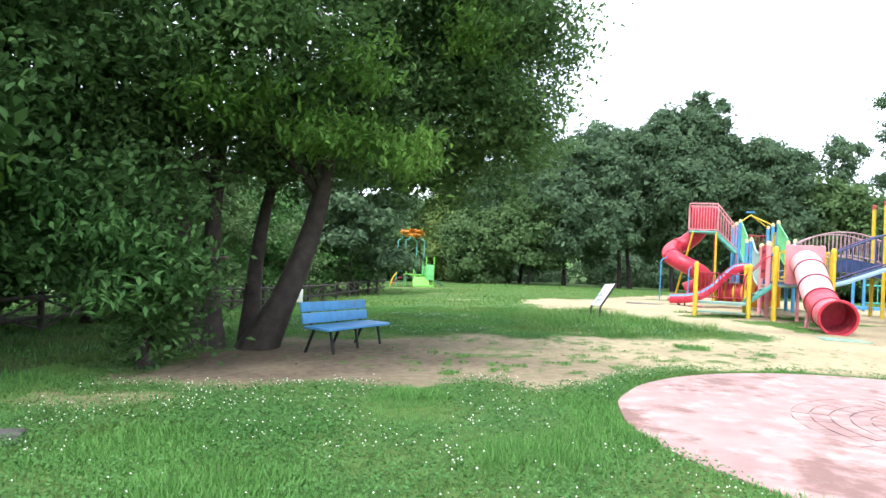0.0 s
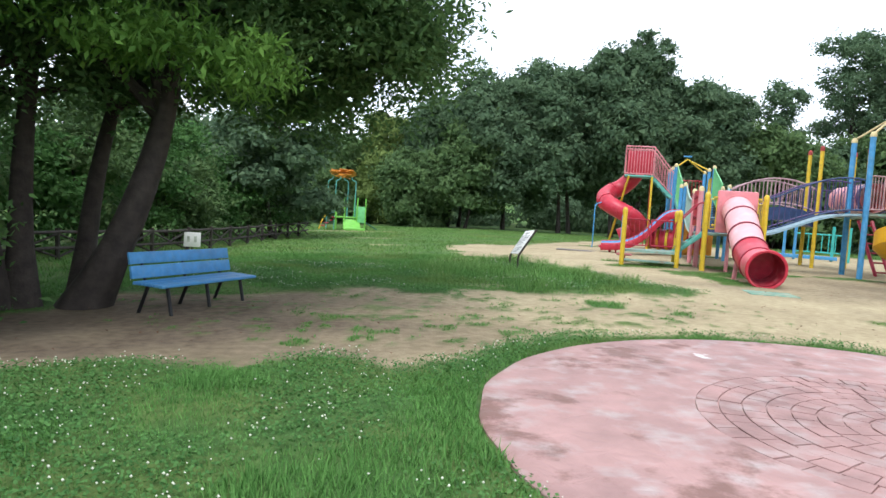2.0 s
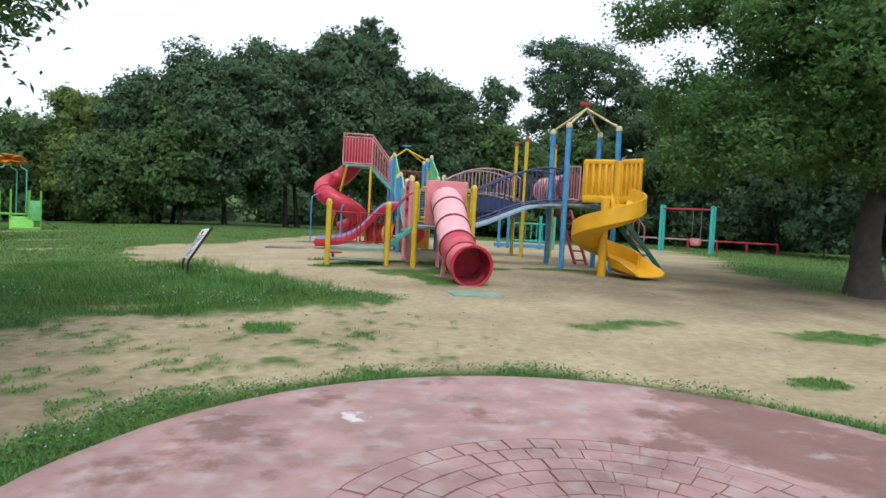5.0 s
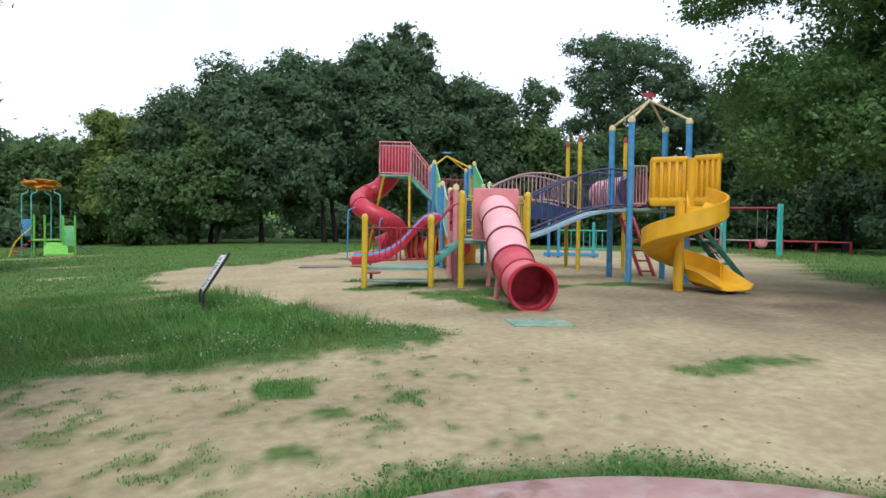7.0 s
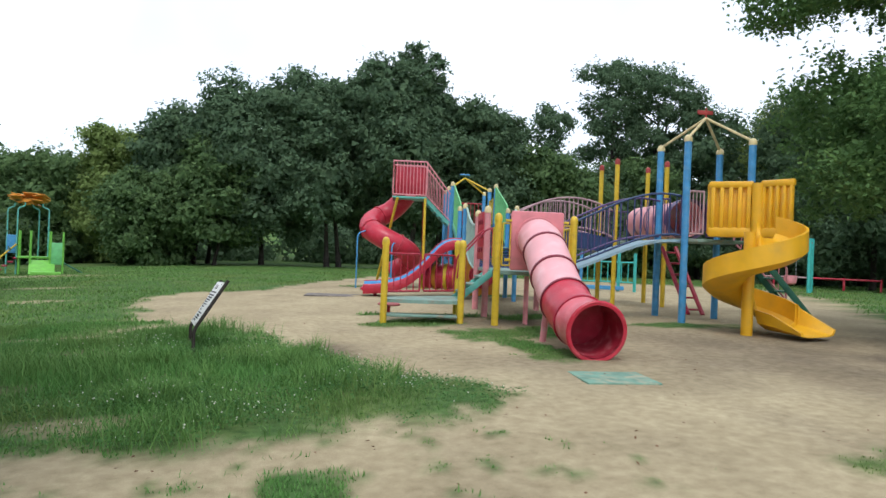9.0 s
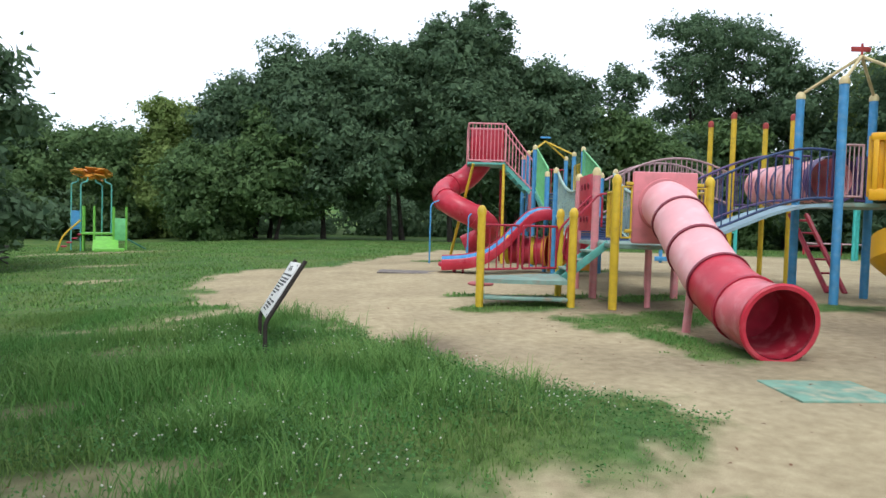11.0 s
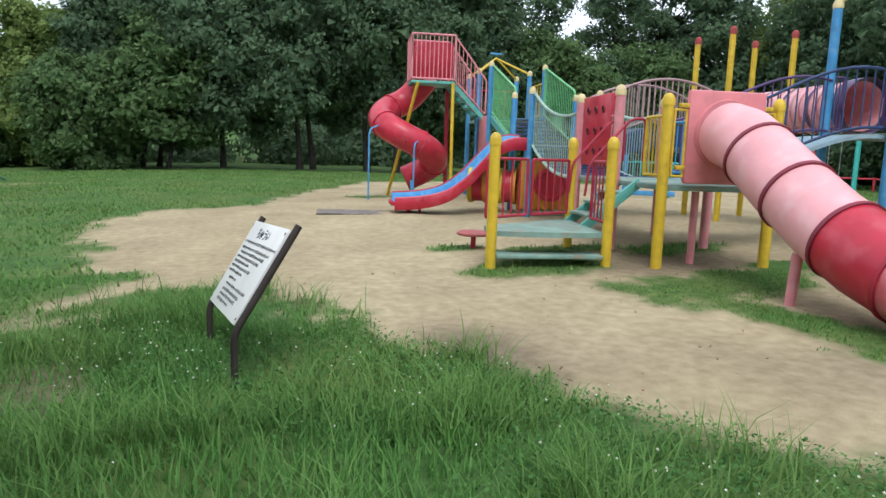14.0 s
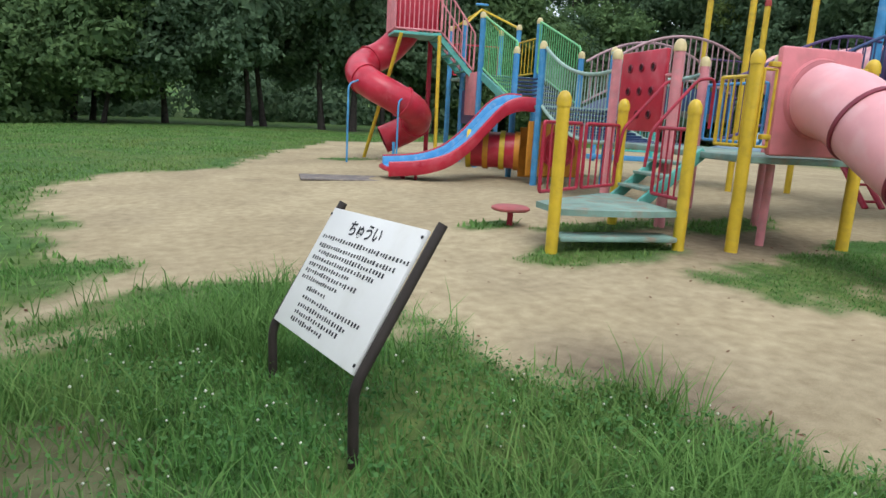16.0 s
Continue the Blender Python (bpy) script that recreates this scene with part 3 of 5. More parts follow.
# tube-slide platform
for a, b, top, m in ((1.98, 0, 1.98, YELLOW), (3.35, 0, 1.98, YELLOW), (1.98, 1.36, 2.2, PINK), (3.35, 1.36, 2.12, PINK), (1.98, 2.85, 2.2, PINK), (3.35, 2.85, 2.2, PINK)):
    post(a, b, top, m, .064, m if m is YELLOW else CREAM)
deck(1.98, 0, 3.35, 1.36, ZB)
deck(1.98, 1.36, 3.35, 2.85, ZC)
post(2.6, .35, ZB - .02, PINK, .045, None)
fence_panel((1.98, .1, ZB), (1.98, .5, ZB), .78, YELLOW, 3)
fence_panel((2.06, -.02, ZB), (2.2, -.02, ZB), .85, YELLOW, 0, r=.015)
fence_panel((3.16, -.02, ZB), (3.28, -.02, ZB), .85, YELLOW, 0, r=.015)
fence_panel((3.35, .1, ZB), (3.35, 1.25, ZB), .8, YELLOW, 5)
fence_panel((3.35, 1.5, ZC), (3.35, 2.7, ZC), .85, BLUE, 6)


def holed_panel():
    """A thick red panel with nine round climbing holes in three rows."""
    bm = boxed((.06, 1.08, 1.0), Matrix.Translation((1.98, 2.12, 1.62)), .05)
    ob = part("climbing_panel", bm, RED, PLAY)
    for i in range(3):
        for j in range(3):
            m = Matrix.Translation((1.948, 2.12 + (i - 1) * .28, 1.62 + (j - 1) * .29)) @ pose(0, 0, 0, 0, -90, 0)
            part("hole_rim", turned([(.06, 0), (.056, .014), (.045, .016), (.04, .002)], 14, m), DEEPRED, ob)
            # disc on the panel's face, coloured as the hole's shaded depth
            part("hole", turned([(.04, .0), (.036, .004)], 14, m), HOLE, ob)
    return ob


holed_panel()
fence_panel((1.98, 1.42, ZC + .25), (1.98, 1.9, ZC + .25), .6, PINK, 2)


# tube slide
def tube_slide():
    thing_panel = part("slide_panel", boxed((.95, .09, 1.06), Matrix.Translation((2.68, -.02, 1.5)), .04), PANELPINK, PLAY)
    for i in (0, 1):
        for j in (0, 1):
            part("clamp", boxed((.12, .06, .05), Matrix.Translation((2.17 + 1.02 * i, -.02, 1.15 + .7 * j))), YELLOW, thing_panel)
    slide = part("tube_slide", bar([(2.68, -.06, 1.54), (2.68, -.10, 1.54)], .385, 28), PANELPINK, PLAY)
    path = [Vector((2.68, -.1, 1.54)), Vector((2.68, -.45, 1.46)), Vector((2.68, -.85, 1.24)), Vector((2.68, -1.35, .95)), Vector((2.68, -1.85, .69)), Vector((2.70, -2.35, .48)), Vector((2.73, -2.87, .34)), Vector((2.77, -3.38, .29))]

    def at(t):
        t *= len(path) - 1
        i = min(int(t), len(path) - 2)
        return path[i].lerp(path[i + 1], t - i)
    R = .36
    cuts = [0, .24, .44, .64, .83, 1.0]

    def flare(t):
        return R * (1 + .05 * max(0, (t - .85) / .15) ** 1.3)
    for i, (s, e) in enumerate(zip(cuts, cuts[1:])):
        ts = [s + (e - s) * k / 8 for k in range(9)]
        pts = [at(t) for t in ts]
        bm = bar(pts, [flare(t) * (1.0 + .012 * (i % 2)) for t in ts], 32, False)
        part("tube_section", bm, (ROSE, ROSE, ROSE, RED, FADEDRED)[i], slide)
        if i == 4:
            bm = bar(pts, [flare(t) - .03 for t in ts], 32, False)
            part("tube_inside", bm, INSIDE, slide)
    part("collar", turned([(.40, 0), (.395, .02), (.38, .035), (R, .045)], 32, Matrix.Translation((2.68, -.06, 1.54)) @ pose(0, 0, 0, 90)), PANELPINK, slide)
    for i, c in enumerate(cuts[1:-1]):
        p, d = at(c), (at(min(1, c + .02)) - at(max(0, c - .02))).normalized()
        part("joint_flange", bar([p - d * .02, p + d * .02], R + .024, 32), (FLANGE, FLANGE, FLANGE, MAROON)[i], slide)
    p, d = at(1.0), (at(1.0) - at(.97)).normalized()
    q = d.to_track_quat("Z", "Y").to_matrix().to_4x4()
    E = flare(1.0)
    lip = turned([(E - .032, -.05), (E, -.05), (E + .03, -.02), (E + .035, .01), (E + .015, .025), (E - .025, .02)], 32, Matrix.Translation(p) @ q)
    bmesh.ops.delete(lip, geom=[f for f in lip.faces if len(f.verts) > 4], context="FACES_ONLY")
    part("mouth_lip", lip, RED, slide)
    part("support", bar([(2.45, -1.75, deep(2.45, -1.75) - .05), (2.5, -1.72, .42)], .05, 12), PINK, slide)


tube_slide()

# rope-net bridge to the blue slide platform
for a in (2.02, 3.31):
    low = lambda t, a=a: Vector((a, 2.85 + 2.75 * t, ZC + .0 + (ZD - ZC) * t - .22 * 4 * t * (1 - t)))
    high = lambda t, a=a: Vector((a, 2.85 + 2.75 * t, ZC + 1.0 + (ZD - ZC + .0) * t - .24 * 4 * t * (1 - t)))
    railing(low, high, ROPE, 26, .03, .008, "bridge_railing", ends=False)
for i in range(14):
    t = (i + .5) / 14
    part("bridge_plank", boxed((1.25, .17, .04), Matrix.Translation((2.66, 2.85 + 2.75 * t, ZC + (ZD - ZC) * t - .22 * 4 * t * (1 - t)))), NAVY, PLAY)

# blue slide platform
for a, b, top in ((1.98, 5.6, 2.55), (1.98, 6.98, 2.57), (3.35, 5.6, 2.55), (3.35, 6.98, 2.57)):
    post(a, b, top, BLUE, cap=CREAM)
deck(1.98, 5.6, 3.35, 6.98, ZD)


def eased(pts, steps=4):
    """A smooth line through the points."""
    pts = [Vector(p) for p in pts]
    ext = [pts[0] * 2 - pts[1]] + pts + [pts[-1] * 2 - pts[-2]]
    out = []
    for a, b, c, d in zip(ext, ext[1:], ext[2:], ext[3:]):
        for i in range(steps):
            t = i / steps
            out.append(.5 * (2 * b + (c - a) * t + (2 * a - 5 * b + 4 * c - d) * t * t + (3 * b - a - 3 * c + d) * t ** 3))
    return out + [pts[-1]]


def wave_slide():
    """A blue bed between red side walls: over a hump, steeply down, and out along a flat run."""
    P = eased([(2.05, 0, ZD + .03), (1.75, 0, ZD + .03), (1.45, 0, ZD - .10), (1.15, 0, 1.04), (.85, 0, .71), (.5, 0, .44), (.15, 0, .31), (-.2, 0, .25), (-.62, 0, .22)])
    b0, b1 = 5.98, 6.68
    path = [((v.x, (b0 + b1) / 2, v.z), (0, 1, 0), (0, 0, 1)) for v in P]
    h = (b1 - b0) / 2
    slide = part("slide", ribbon(path, [(-h, 0), (h, 0), (h, -.03), (-h, -.03)], True), SLIDEBLUE, PLAY, "blue slide with red side walls")
    wall = [(0, -.15), (-.05, -.16), (-.075, -.10), (-.08, .07), (-.06, .10), (-.02, .10), (0, .06)]
    part("side_wall", ribbon(path, [(-h + u, w) for u, w in wall], True), RED, slide)
    part("side_wall", ribbon(path, [(h - u, w + .05) for u, w in wall], True), SLIDEBLUE, slide)
    part("side_rim", bar([Vector(p) + Vector((0, h + .04, .15)) for p, _, _ in path], .025, 8), MAROON, slide)
    part("end_lip", bar([(-.62, b0 - .06, .19), (-.66, b0 + .1, .19), (-.66, b1 - .1, .19), (-.62, b1 + .06, .19)], .045, 8), RED, slide)
    part("foot", bar([(-.3, 6.3, deep(0, 6.3) - .05), (-.3, 6.3, .2)], .05, 10), MAROON, slide)
    part("foot", bar([(-.1, 6.1, deep(0, 6.1) - .05), (-.1, 6.1, .25)], .03, 10), MAROON, slide)


wave_slide()

# crawl barrel under the platform
barrel = part("crawl_barrel", bar([(1.05, 6.75, .58), (1.95, 6.4, .58)], .34, 24, False), RED, PLAY, "red crawl barrel with yellow rings")
for t in (.03, .36, .68, .97):
    p = Vector((1.05, 6.75, .58)).lerp(Vector((1.95, 6.4, .58)), t)
    d = Vector((.9, -.35, 0)).normalized()
    part("ring", bar([p - d * .05, p + d * .05], .37, 24, False), (YELLOW, ORANGE)[int(t * 10) % 2], barrel)
part("barrel_panel", boxed((.6, .05, .95), Matrix.Translation((2.28, 6.45, .56)), .03), ORANGE, PLAY, "orange-brown panel beside the barrel")
front = part("barrel_panel", boxed((1.1, .06, 1.0), Matrix.Translation((2.45, 5.85, .66)), .03), ORANGE, PLAY, "orange-brown panel with a round red opening")
part("opening", turned([(.34, 0), (.34, .05), (.28, .06), (.26, .02)], 24, Matrix.Translation((2.5, 5.81, .66)) @ pose(0, 0, 0, 90)), RED, front)
# dark red disc closes the opening; its colour stands for the shade within
part("hollow", turned([(.26, .0), (.25, .012)], 24, Matrix.Translation((2.5, 5.81, .66)) @ pose(0, 0, 0, 90)), DEEPRED, front)

# steps between green railings, up to the roofed tower
for a in (2.0, 3.33):
    railing(line((a, 7.02, ZD + .1), (a, 9.3, ZE + .12)), line((a, 7.02, ZD + 1.2), (a, 9.3, ZE + 1.25)), GREEN, 17, .022, .01)
for i in range(7):
    t = (i + .5) / 7
    part("stair_tread", boxed((1.25, .3, .04), Matrix.Translation((2.66, 7.0 + 2.35 * t, ZD + (ZE - ZD) * t))), NAVY, PLAY)
part("stair_stringer", ribbon([((2.0, 7.0, ZD), (1, 0, 0), (0, 0, 1)), ((2.0, 9.35, ZE), (1, 0, 0), (0, 0, 1))], [(-.03, -.12), (.03, -.12), (.03, .05), (-.03, .05)], True), TEAL, PLAY)
for a, b in ((1.95, 9.3), (3.35, 9.4), (1.95, 10.8), (3.35, 10.8), (1.95, 12.2), (3.35, 12.2)):
    post(a, b, 3.5, BLUE, .065, CREAM)
deck(1.95, 9.4, 3.35, 10.8, ZE)
deck(1.95, 10.8, 3.35, 12.2, ZE)
fence_panel((2.05, 12.2, ZE), (3.3, 12.2, ZE), .9, RED, 8)
fence_panel((3.35, 9.5, ZE), (3.35, 10.7, ZE), .9, YELLOW, 4)
part("roof_frame", sweep(sweep(bmesh.new(), [(1.95, 10.8, 3.4), (2.55, 11.5, 3.88), (3.35, 12.2, 3.4)], .028), [(3.35, 10.8, 3.4), (2.55, 11.5, 3.88), (1.95, 12.2, 3.4)], .028), YELLOW, PLAY)
part("weather_vane", boxed((.34, .05, .06), Matrix.Translation((2.55, 11.5, 4.0)), .02), BLUE, PLAY)
part("climbing_net", boxed((.06, 1.2, .8), Matrix.Translation((1.96, 10.1, ZE - .75)), .02), PURPLE, PLAY)
part("side_panel", boxed((.05, .95, 1.0), Matrix.Translation((1.95, 9.95, ZE - .45)), .02), PINK, PLAY)

# steep steps up to the red cage
part("stair_stringer", ribbon([((2.0, 10.1, ZE), (0, 1, 0), (0, 0, 1)), ((1.12, 10.1, ZF), (0, 1, 0), (0, 0, 1))], [(-.03, -.12), (.03, -.12), (.03, .04), (-.03, .04)], True), TEAL, PLAY)
part("stair_stringer", ribbon([((2.0, 11.0, ZE), (0, 1, 0), (0, 0, 1)), ((1.12, 11.0, ZF), (0, 1, 0), (0, 0, 1))], [(-.03, -.12), (.03, -.12), (.03, .04), (-.03, .04)], True), TEAL, PLAY)
for i in range(5):
    t = (i + .5) / 5
    part("stair_tread", boxed((.2, .86, .03), Matrix.Translation((1.95 - .85 * t, 10.55, ZE + (ZF - ZE) * t))), TEAL, PLAY)
railing(line((2.0, 10.06, ZE + .1), (1.16, 10.06, ZF + .05)), line((2.0, 10.06, ZE + .95), (1.16, 10.06, ZF + 1.12)), PINK, 7, .022, .011)
railing(line((2.0, 11.0, ZE + .1), (1.16, 11.0, ZF + .05)), line((2.0, 11.0, ZE + .95), (1.16, 11.0, ZF + 1.12)), PINK, 7, .022, .011)
deck(.02, 9.97, 1.2, 11.15, ZF, material=TEAL)
for p, q in (((.06, 10.0), (1.16, 10.0)), ((.06, 10.0), (.06, 11.1)), ((.06, 11.1), (1.16, 11.1))):
    fence_panel((*p, ZF), (*q, ZF), 1.14, PINK, 9, .05, r=.025, rb=.013)
part("cage_panel", boxed((1.0, .04, .92), Matrix.Translation((.62, 10.14, ZF + .52)), .02), RED, PLAY)
part("cage_panel", boxed((.04, .85, .92), Matrix.Translation((.2, 10.6, ZF + .52)), .02), RED, PLAY)
part("leg", bar([(.22, 10.0, ZF - .05), (-.42, 11.2, deep(0, 11) - .05)], .045, 10), YELLOW, PLAY)
part("leg", bar([(1.12, 10.0, ZF - .05), (1.13, 9.9, deep(1, 10) - .05)], .045, 10), YELLOW, PLAY)
part("leg", bar([(1.15, 11.1, ZF - .05), (1.2, 11.3, deep(1, 11) - .05)], .06, 10), MAROON, PLAY)


# red spiral tube
def spiral_tube():
    cx, cy, R, r = .05, 10.45, .71, .345
    pts = []
    for i in range(61):
        t = i / 60
        ang = radians(45 + 405 * t)
        z = 2.84 - 2.36 * t + .38 * max(0, 1 - t / .14) ** 1.5
        pts.append((cx + R * math.cos(ang), cy + R * math.sin(ang), z))
    tube = None
    for i in range(5):
        ob = part("spiral_tube" if tube is None else "tube_section", bar(pts[i * 12:i * 12 + 13], r, 26, i == 0), RED, tube or PLAY)
        if i < 4:
            p, d = Vector(pts[i * 12 + 12]), (Vector(pts[i * 12 + 13]) - Vector(pts[i * 12 + 11])).normalized()
            part("joint_flange", bar([p - d * .02, p + d * .02], r + .03, 26), RED, tube or ob)
        tube = tube or ob
    # inner wall in the darker red, the tube's inner shade put into its colour
    part("tube_inside", bar(pts[46:61], r - .03, 26, False), DEEPRED, tube)
    part("support", bar([(.1, 9.75, deep(0, 9.7) - .05), (.1, 9.8, .5)], .035, 8), BLUE, tube)


spiral_tube()
for a, b, h in ((-1.0, 9.6, 1.75), (.1, 9.35, 1.45)):
    part("handle_pole", bar(rounded([(a, b, deep(a, b) - .05), (a, b, h), (a + .3, b + .25, h + .12)], .15), .022, 8), BLUE, PLAY)

# roofed platform with the yellow spiral slide
GP = ((5.95, 1.2), (7.3, 1.2), (5.95, 2.56), (7.3, 2.56))
for a, b in GP:
    post(a, b, 3.8, BLUE, .072, CREAM)
deck(5.95, 1.2, 7.3, 2.56, ZG)
for a, b in GP:
    part("roof_bar", bar([(a, b, 3.74), (6.62, 1.88, 4.3)], .028, 8), CREAM, PLAY)
flag = bmesh.new()
block(flag, (.34, .03, .09), Matrix.Translation((6.60, 1.88, 4.42)), .02)
sweep(flag, [(6.62, 1.88, 4.28), (6.62, 1.88, 4.52)], .02, 8)
part("flag", flag, TIPRED, PLAY)
fence_panel((5.95, 1.25, ZG), (5.95, 1.4, ZG), .85, PURPLE, 1)
fence_panel((6.02, 1.2, ZG), (6.32, 1.2, ZG), .95, MAUVE, 3)


def hood():
    """The yellow entry hood: two slotted walls round a thick corner column."""
    h = part("slide_hood", bar([(7.12, .62, ZG - .3), (7.12, .62, ZG + 1.1)], .11, 18), YPLASTIC, PLAY, "yellow plastic slide hood with slotted walls")
    for (p, q, n) in (((6.38, 1.12), (7.08, .70), 5), ((7.16, .58), (7.5, .02), 5)):
        p, q = Vector((*p, 0)), Vector((*q, 0))
        L, ang = (q - p).length, math.degrees(math.atan2((q - p).y, (q - p).x))
        mid = (p + q) / 2
        for z, hh in ((ZG + .14, .2), (ZG + 1.08, .14)):
            part("hood_rail", boxed((L, .1, hh), Matrix.Translation((mid.x, mid.y, z)) @ pose(0, 0, 0, 0, 0, ang), .04), YPLASTIC, h)
        part("hood_back", boxed((L, .03, 1.0), Matrix.Translation((mid.x, mid.y + .05, ZG + .6)) @ pose(0, 0, 0, 0, 0, ang), .01), YPLASTIC, h)
        for i in range(n):
            c = p.lerp(q, (i + .5) / n)
            part("hood_slat", boxed((L / n * .55, .09, .86), Matrix.Translation((c.x, c.y, ZG + .62)) @ pose(0, 0, 0, 0, 0, ang), .03), YPLASTIC, h)


hood()


def yellow_spiral():
    cx, cy, R = 6.56, -.32, .49
    path = []
    for i in range(49):
        t = i / 48
        ang = radians(35 - 395 * t)
        z = ZG + .02 - 1.6 * t
        d = Vector((math.cos(ang), math.sin(ang), 0))
        path.append((Vector((cx, cy, z)) + R * d, d, Vector((0, 0, 1)) - .15 * d))
    last = path[-1][0]
    for i in range(1, 6):
        path.append((last + Vector((.075 * i, -.115 * i, -.018 * i)), Vector((.9, .43, 0)).normalized() * (1 + .05 * i), Vector((0, 0, 1)) * (1 - .15 * i)))
    prof = [(-.36, .30), (-.33, .08), (-.22, 0), (.2, 0), (.32, .1), (.37, .42), (.42, .42), (.37, .06), (.22, -.05), (-.24, -.05), (-.38, .06), (-.41, .30)]
    s = part("spiral_slide", ribbon(path, prof, True), YPLASTIC, PLAY, "yellow plastic spiral slide trough")
    part("column", bar([(cx - .12, cy - .05, deep(cx, cy) - .05), (cx - .12, cy - .05, ZG + .1)], .1, 16), YPLASTIC, s)


yellow_spiral()
# ladder beside it
for b in (1.55, 2.2):
    part("ladder_rail", boxed((1.75, .06, .12), pose(7.95, b - .55, .85, 0, 52, -28)), DKGREEN, PLAY)
for i in range(6):
    t = (i + .5) / 6
    part("ladder_tread", boxed((.2, .62, .03), pose(7.42 + 1.05 * t, 1.62 - .56 * t, 1.6 - 1.5 * t, 0, 0, -28)), DKGREEN, PLAY)
railing(line((7.4, 2.0, ZG), (8.3, 1.5, .55)), line((7.4, 2.0, ZG + .85), (8.3, 1.5, 1.2)), PINK, 6, .02, .012)

# wavy bridge with blue-purple railings
for b in (1.3, 2.5):
    def wave(t, b=b, up=0.0):
        s = t * t * (3 - 2 * t)
        return Vector((3.35 + 2.6 * t, b, ZC + (ZG - ZC - .04) * s + .10 * math.sin(math.pi * t) + up))
    railing(lambda t, w=wave: w(t, up=.1), lambda t, w=wave: w(t, up=.88 + .1 * math.sin(math.pi * t)), PURPLE if b > 2 else NAVY, 17, .022, .011, "bridge_railing", ends=False)
bridge_path = [(wave(i / 16) + Vector((0, -.6, 0)), Vector((0, 1, 0)), Vector((0, 0, 1))) for i in range(17)]
part("bridge_deck", ribbon(bridge_path, [(-.62, -.055), (.62, -.055), (.62, 0), (-.62, 0)], True), RAMPMAT, PLAY)

# arched bridge with pale mauve railings
for b in (5.6, 6.85):
    railing(arch((3.4, b, ZD + .12), (5.95, b, ZH + .08), .34), arch((3.4, b, ZD + .92), (5.95, b, ZH + .78), .38), MAUVE, 20, .026, .013, "bridge_railing", ends=False)
ab = arch((3.35, 6.22, ZD), (5.95, 6.22, ZH), .3)
part("bridge_deck", ribbon([(ab(i / 16), (0, 1, 0), (0, 0, 1)) for i in range(17)], [(-.64, -.42), (.64, -.42), (.64, 0), (-.64, 0)], True), NAVY, PLAY)

# tall yellow posts with red tips
for a, b in ((5.95, 5.42), (7.3, 5.42), (5.95, 6.75), (7.3, 6.75)):
    post(a, b, 3.9, YELLOW, .06, TIPRED, True)
deck(5.95, 5.42, 7.3, 6.75, ZH)
fence_panel((7.3, 5.5, ZH), (7.3, 6.7, ZH), .85, PURPLE, 8)
fence_panel((6.0, 6.75, ZH), (7.2, 6.75, ZH), .85, PURPLE, 8)

# ribbed pink tunnel between the two platforms
tunnel = part("crawl_tunnel", bar([(6.62, 2.62, ZG + .48), (6.62, 5.36, ZH + .48)], .40, 26, False), ROSE, PLAY, "ribbed sun-bleached pink crawl tunnel")
for i in range(12):
    b = 2.72 + 2.5 * i / 11
    part("rib", bar([(6.62, b - .035, ZG + .48), (6.62, b + .035, ZG + .48)], .425, 26, False), (ROSE, PURPLE)[i % 3 == 0], tunnel)
part("collar", bar([(6.62, 2.5, ZG + .48), (6.62, 2.78, ZG + .48)], .45, 26, False), PURPLE, tunnel)
fence_panel((6.02, 2.56, ZG), (6.2, 2.56, ZG), .9, PURPLE, 2)
fence_panel((7.05, 2.56, ZG), (7.24, 2.56, ZG), .9, PURPLE, 2)

# red ramp ladder under the tunnel platform
for a in (6.9, 7.25):
    part("ladder_rail", bar([(a, 4.6, 1.6), (a + .15, 3.3, deep(a, 3.3) - .02)], .05, 8), MAROON, PLAY)
for i in range(6):
    t = (i + .5) / 6
    part("ladder_rung", bar([(6.9 + .15 * t, 4.6 - 1.3 * t, 1.6 * (1 - t)), (7.25 + .15 * t, 4.6 - 1.3 * t, 1.6 * (1 - t))], .025, 6), MAROON, PLAY)


# ---- stool, mats ----
def at_play(a, b, lift=0.0):
    v = PLAY_M @ Vector((a, b, 0))
    return Vector((v.x, v.y, float(land(v.x, v.y)) + lift))


p = at_play(.09, 1.46)
stool = thing("stool", "low round red step stool on sand", "stool", Matrix.Translation(p))
part("seat", turned([(.0, .17), (.20, .17), (.225, .185), (.225, .205), (.19, .225), (.0, .228)], 24), RUST, stool)
part("leg", bar([(0, 0, -.05), (0, 0, .18)], .035, 10), MAROON, stool)
g = float(land(8.15, 13.45))
ob = part("rubber_mat", boxed((.85, .66, .03), pose(8.15, 13.45, g - .013, .5, 0, -14), .012), RUBBER)
tagged(ob, "worn green rubber landing mat at the slide mouth", "mat")
p = at_play(-1.2, 6.3)
ob = part("rubber_mat", boxed((1.9, .85, .03), pose(p.x, p.y, p.z - .008, 0, 0, -18), .01), GREYMAT)
tagged(ob, "grey rubber landing mat half buried in sand", "mat")


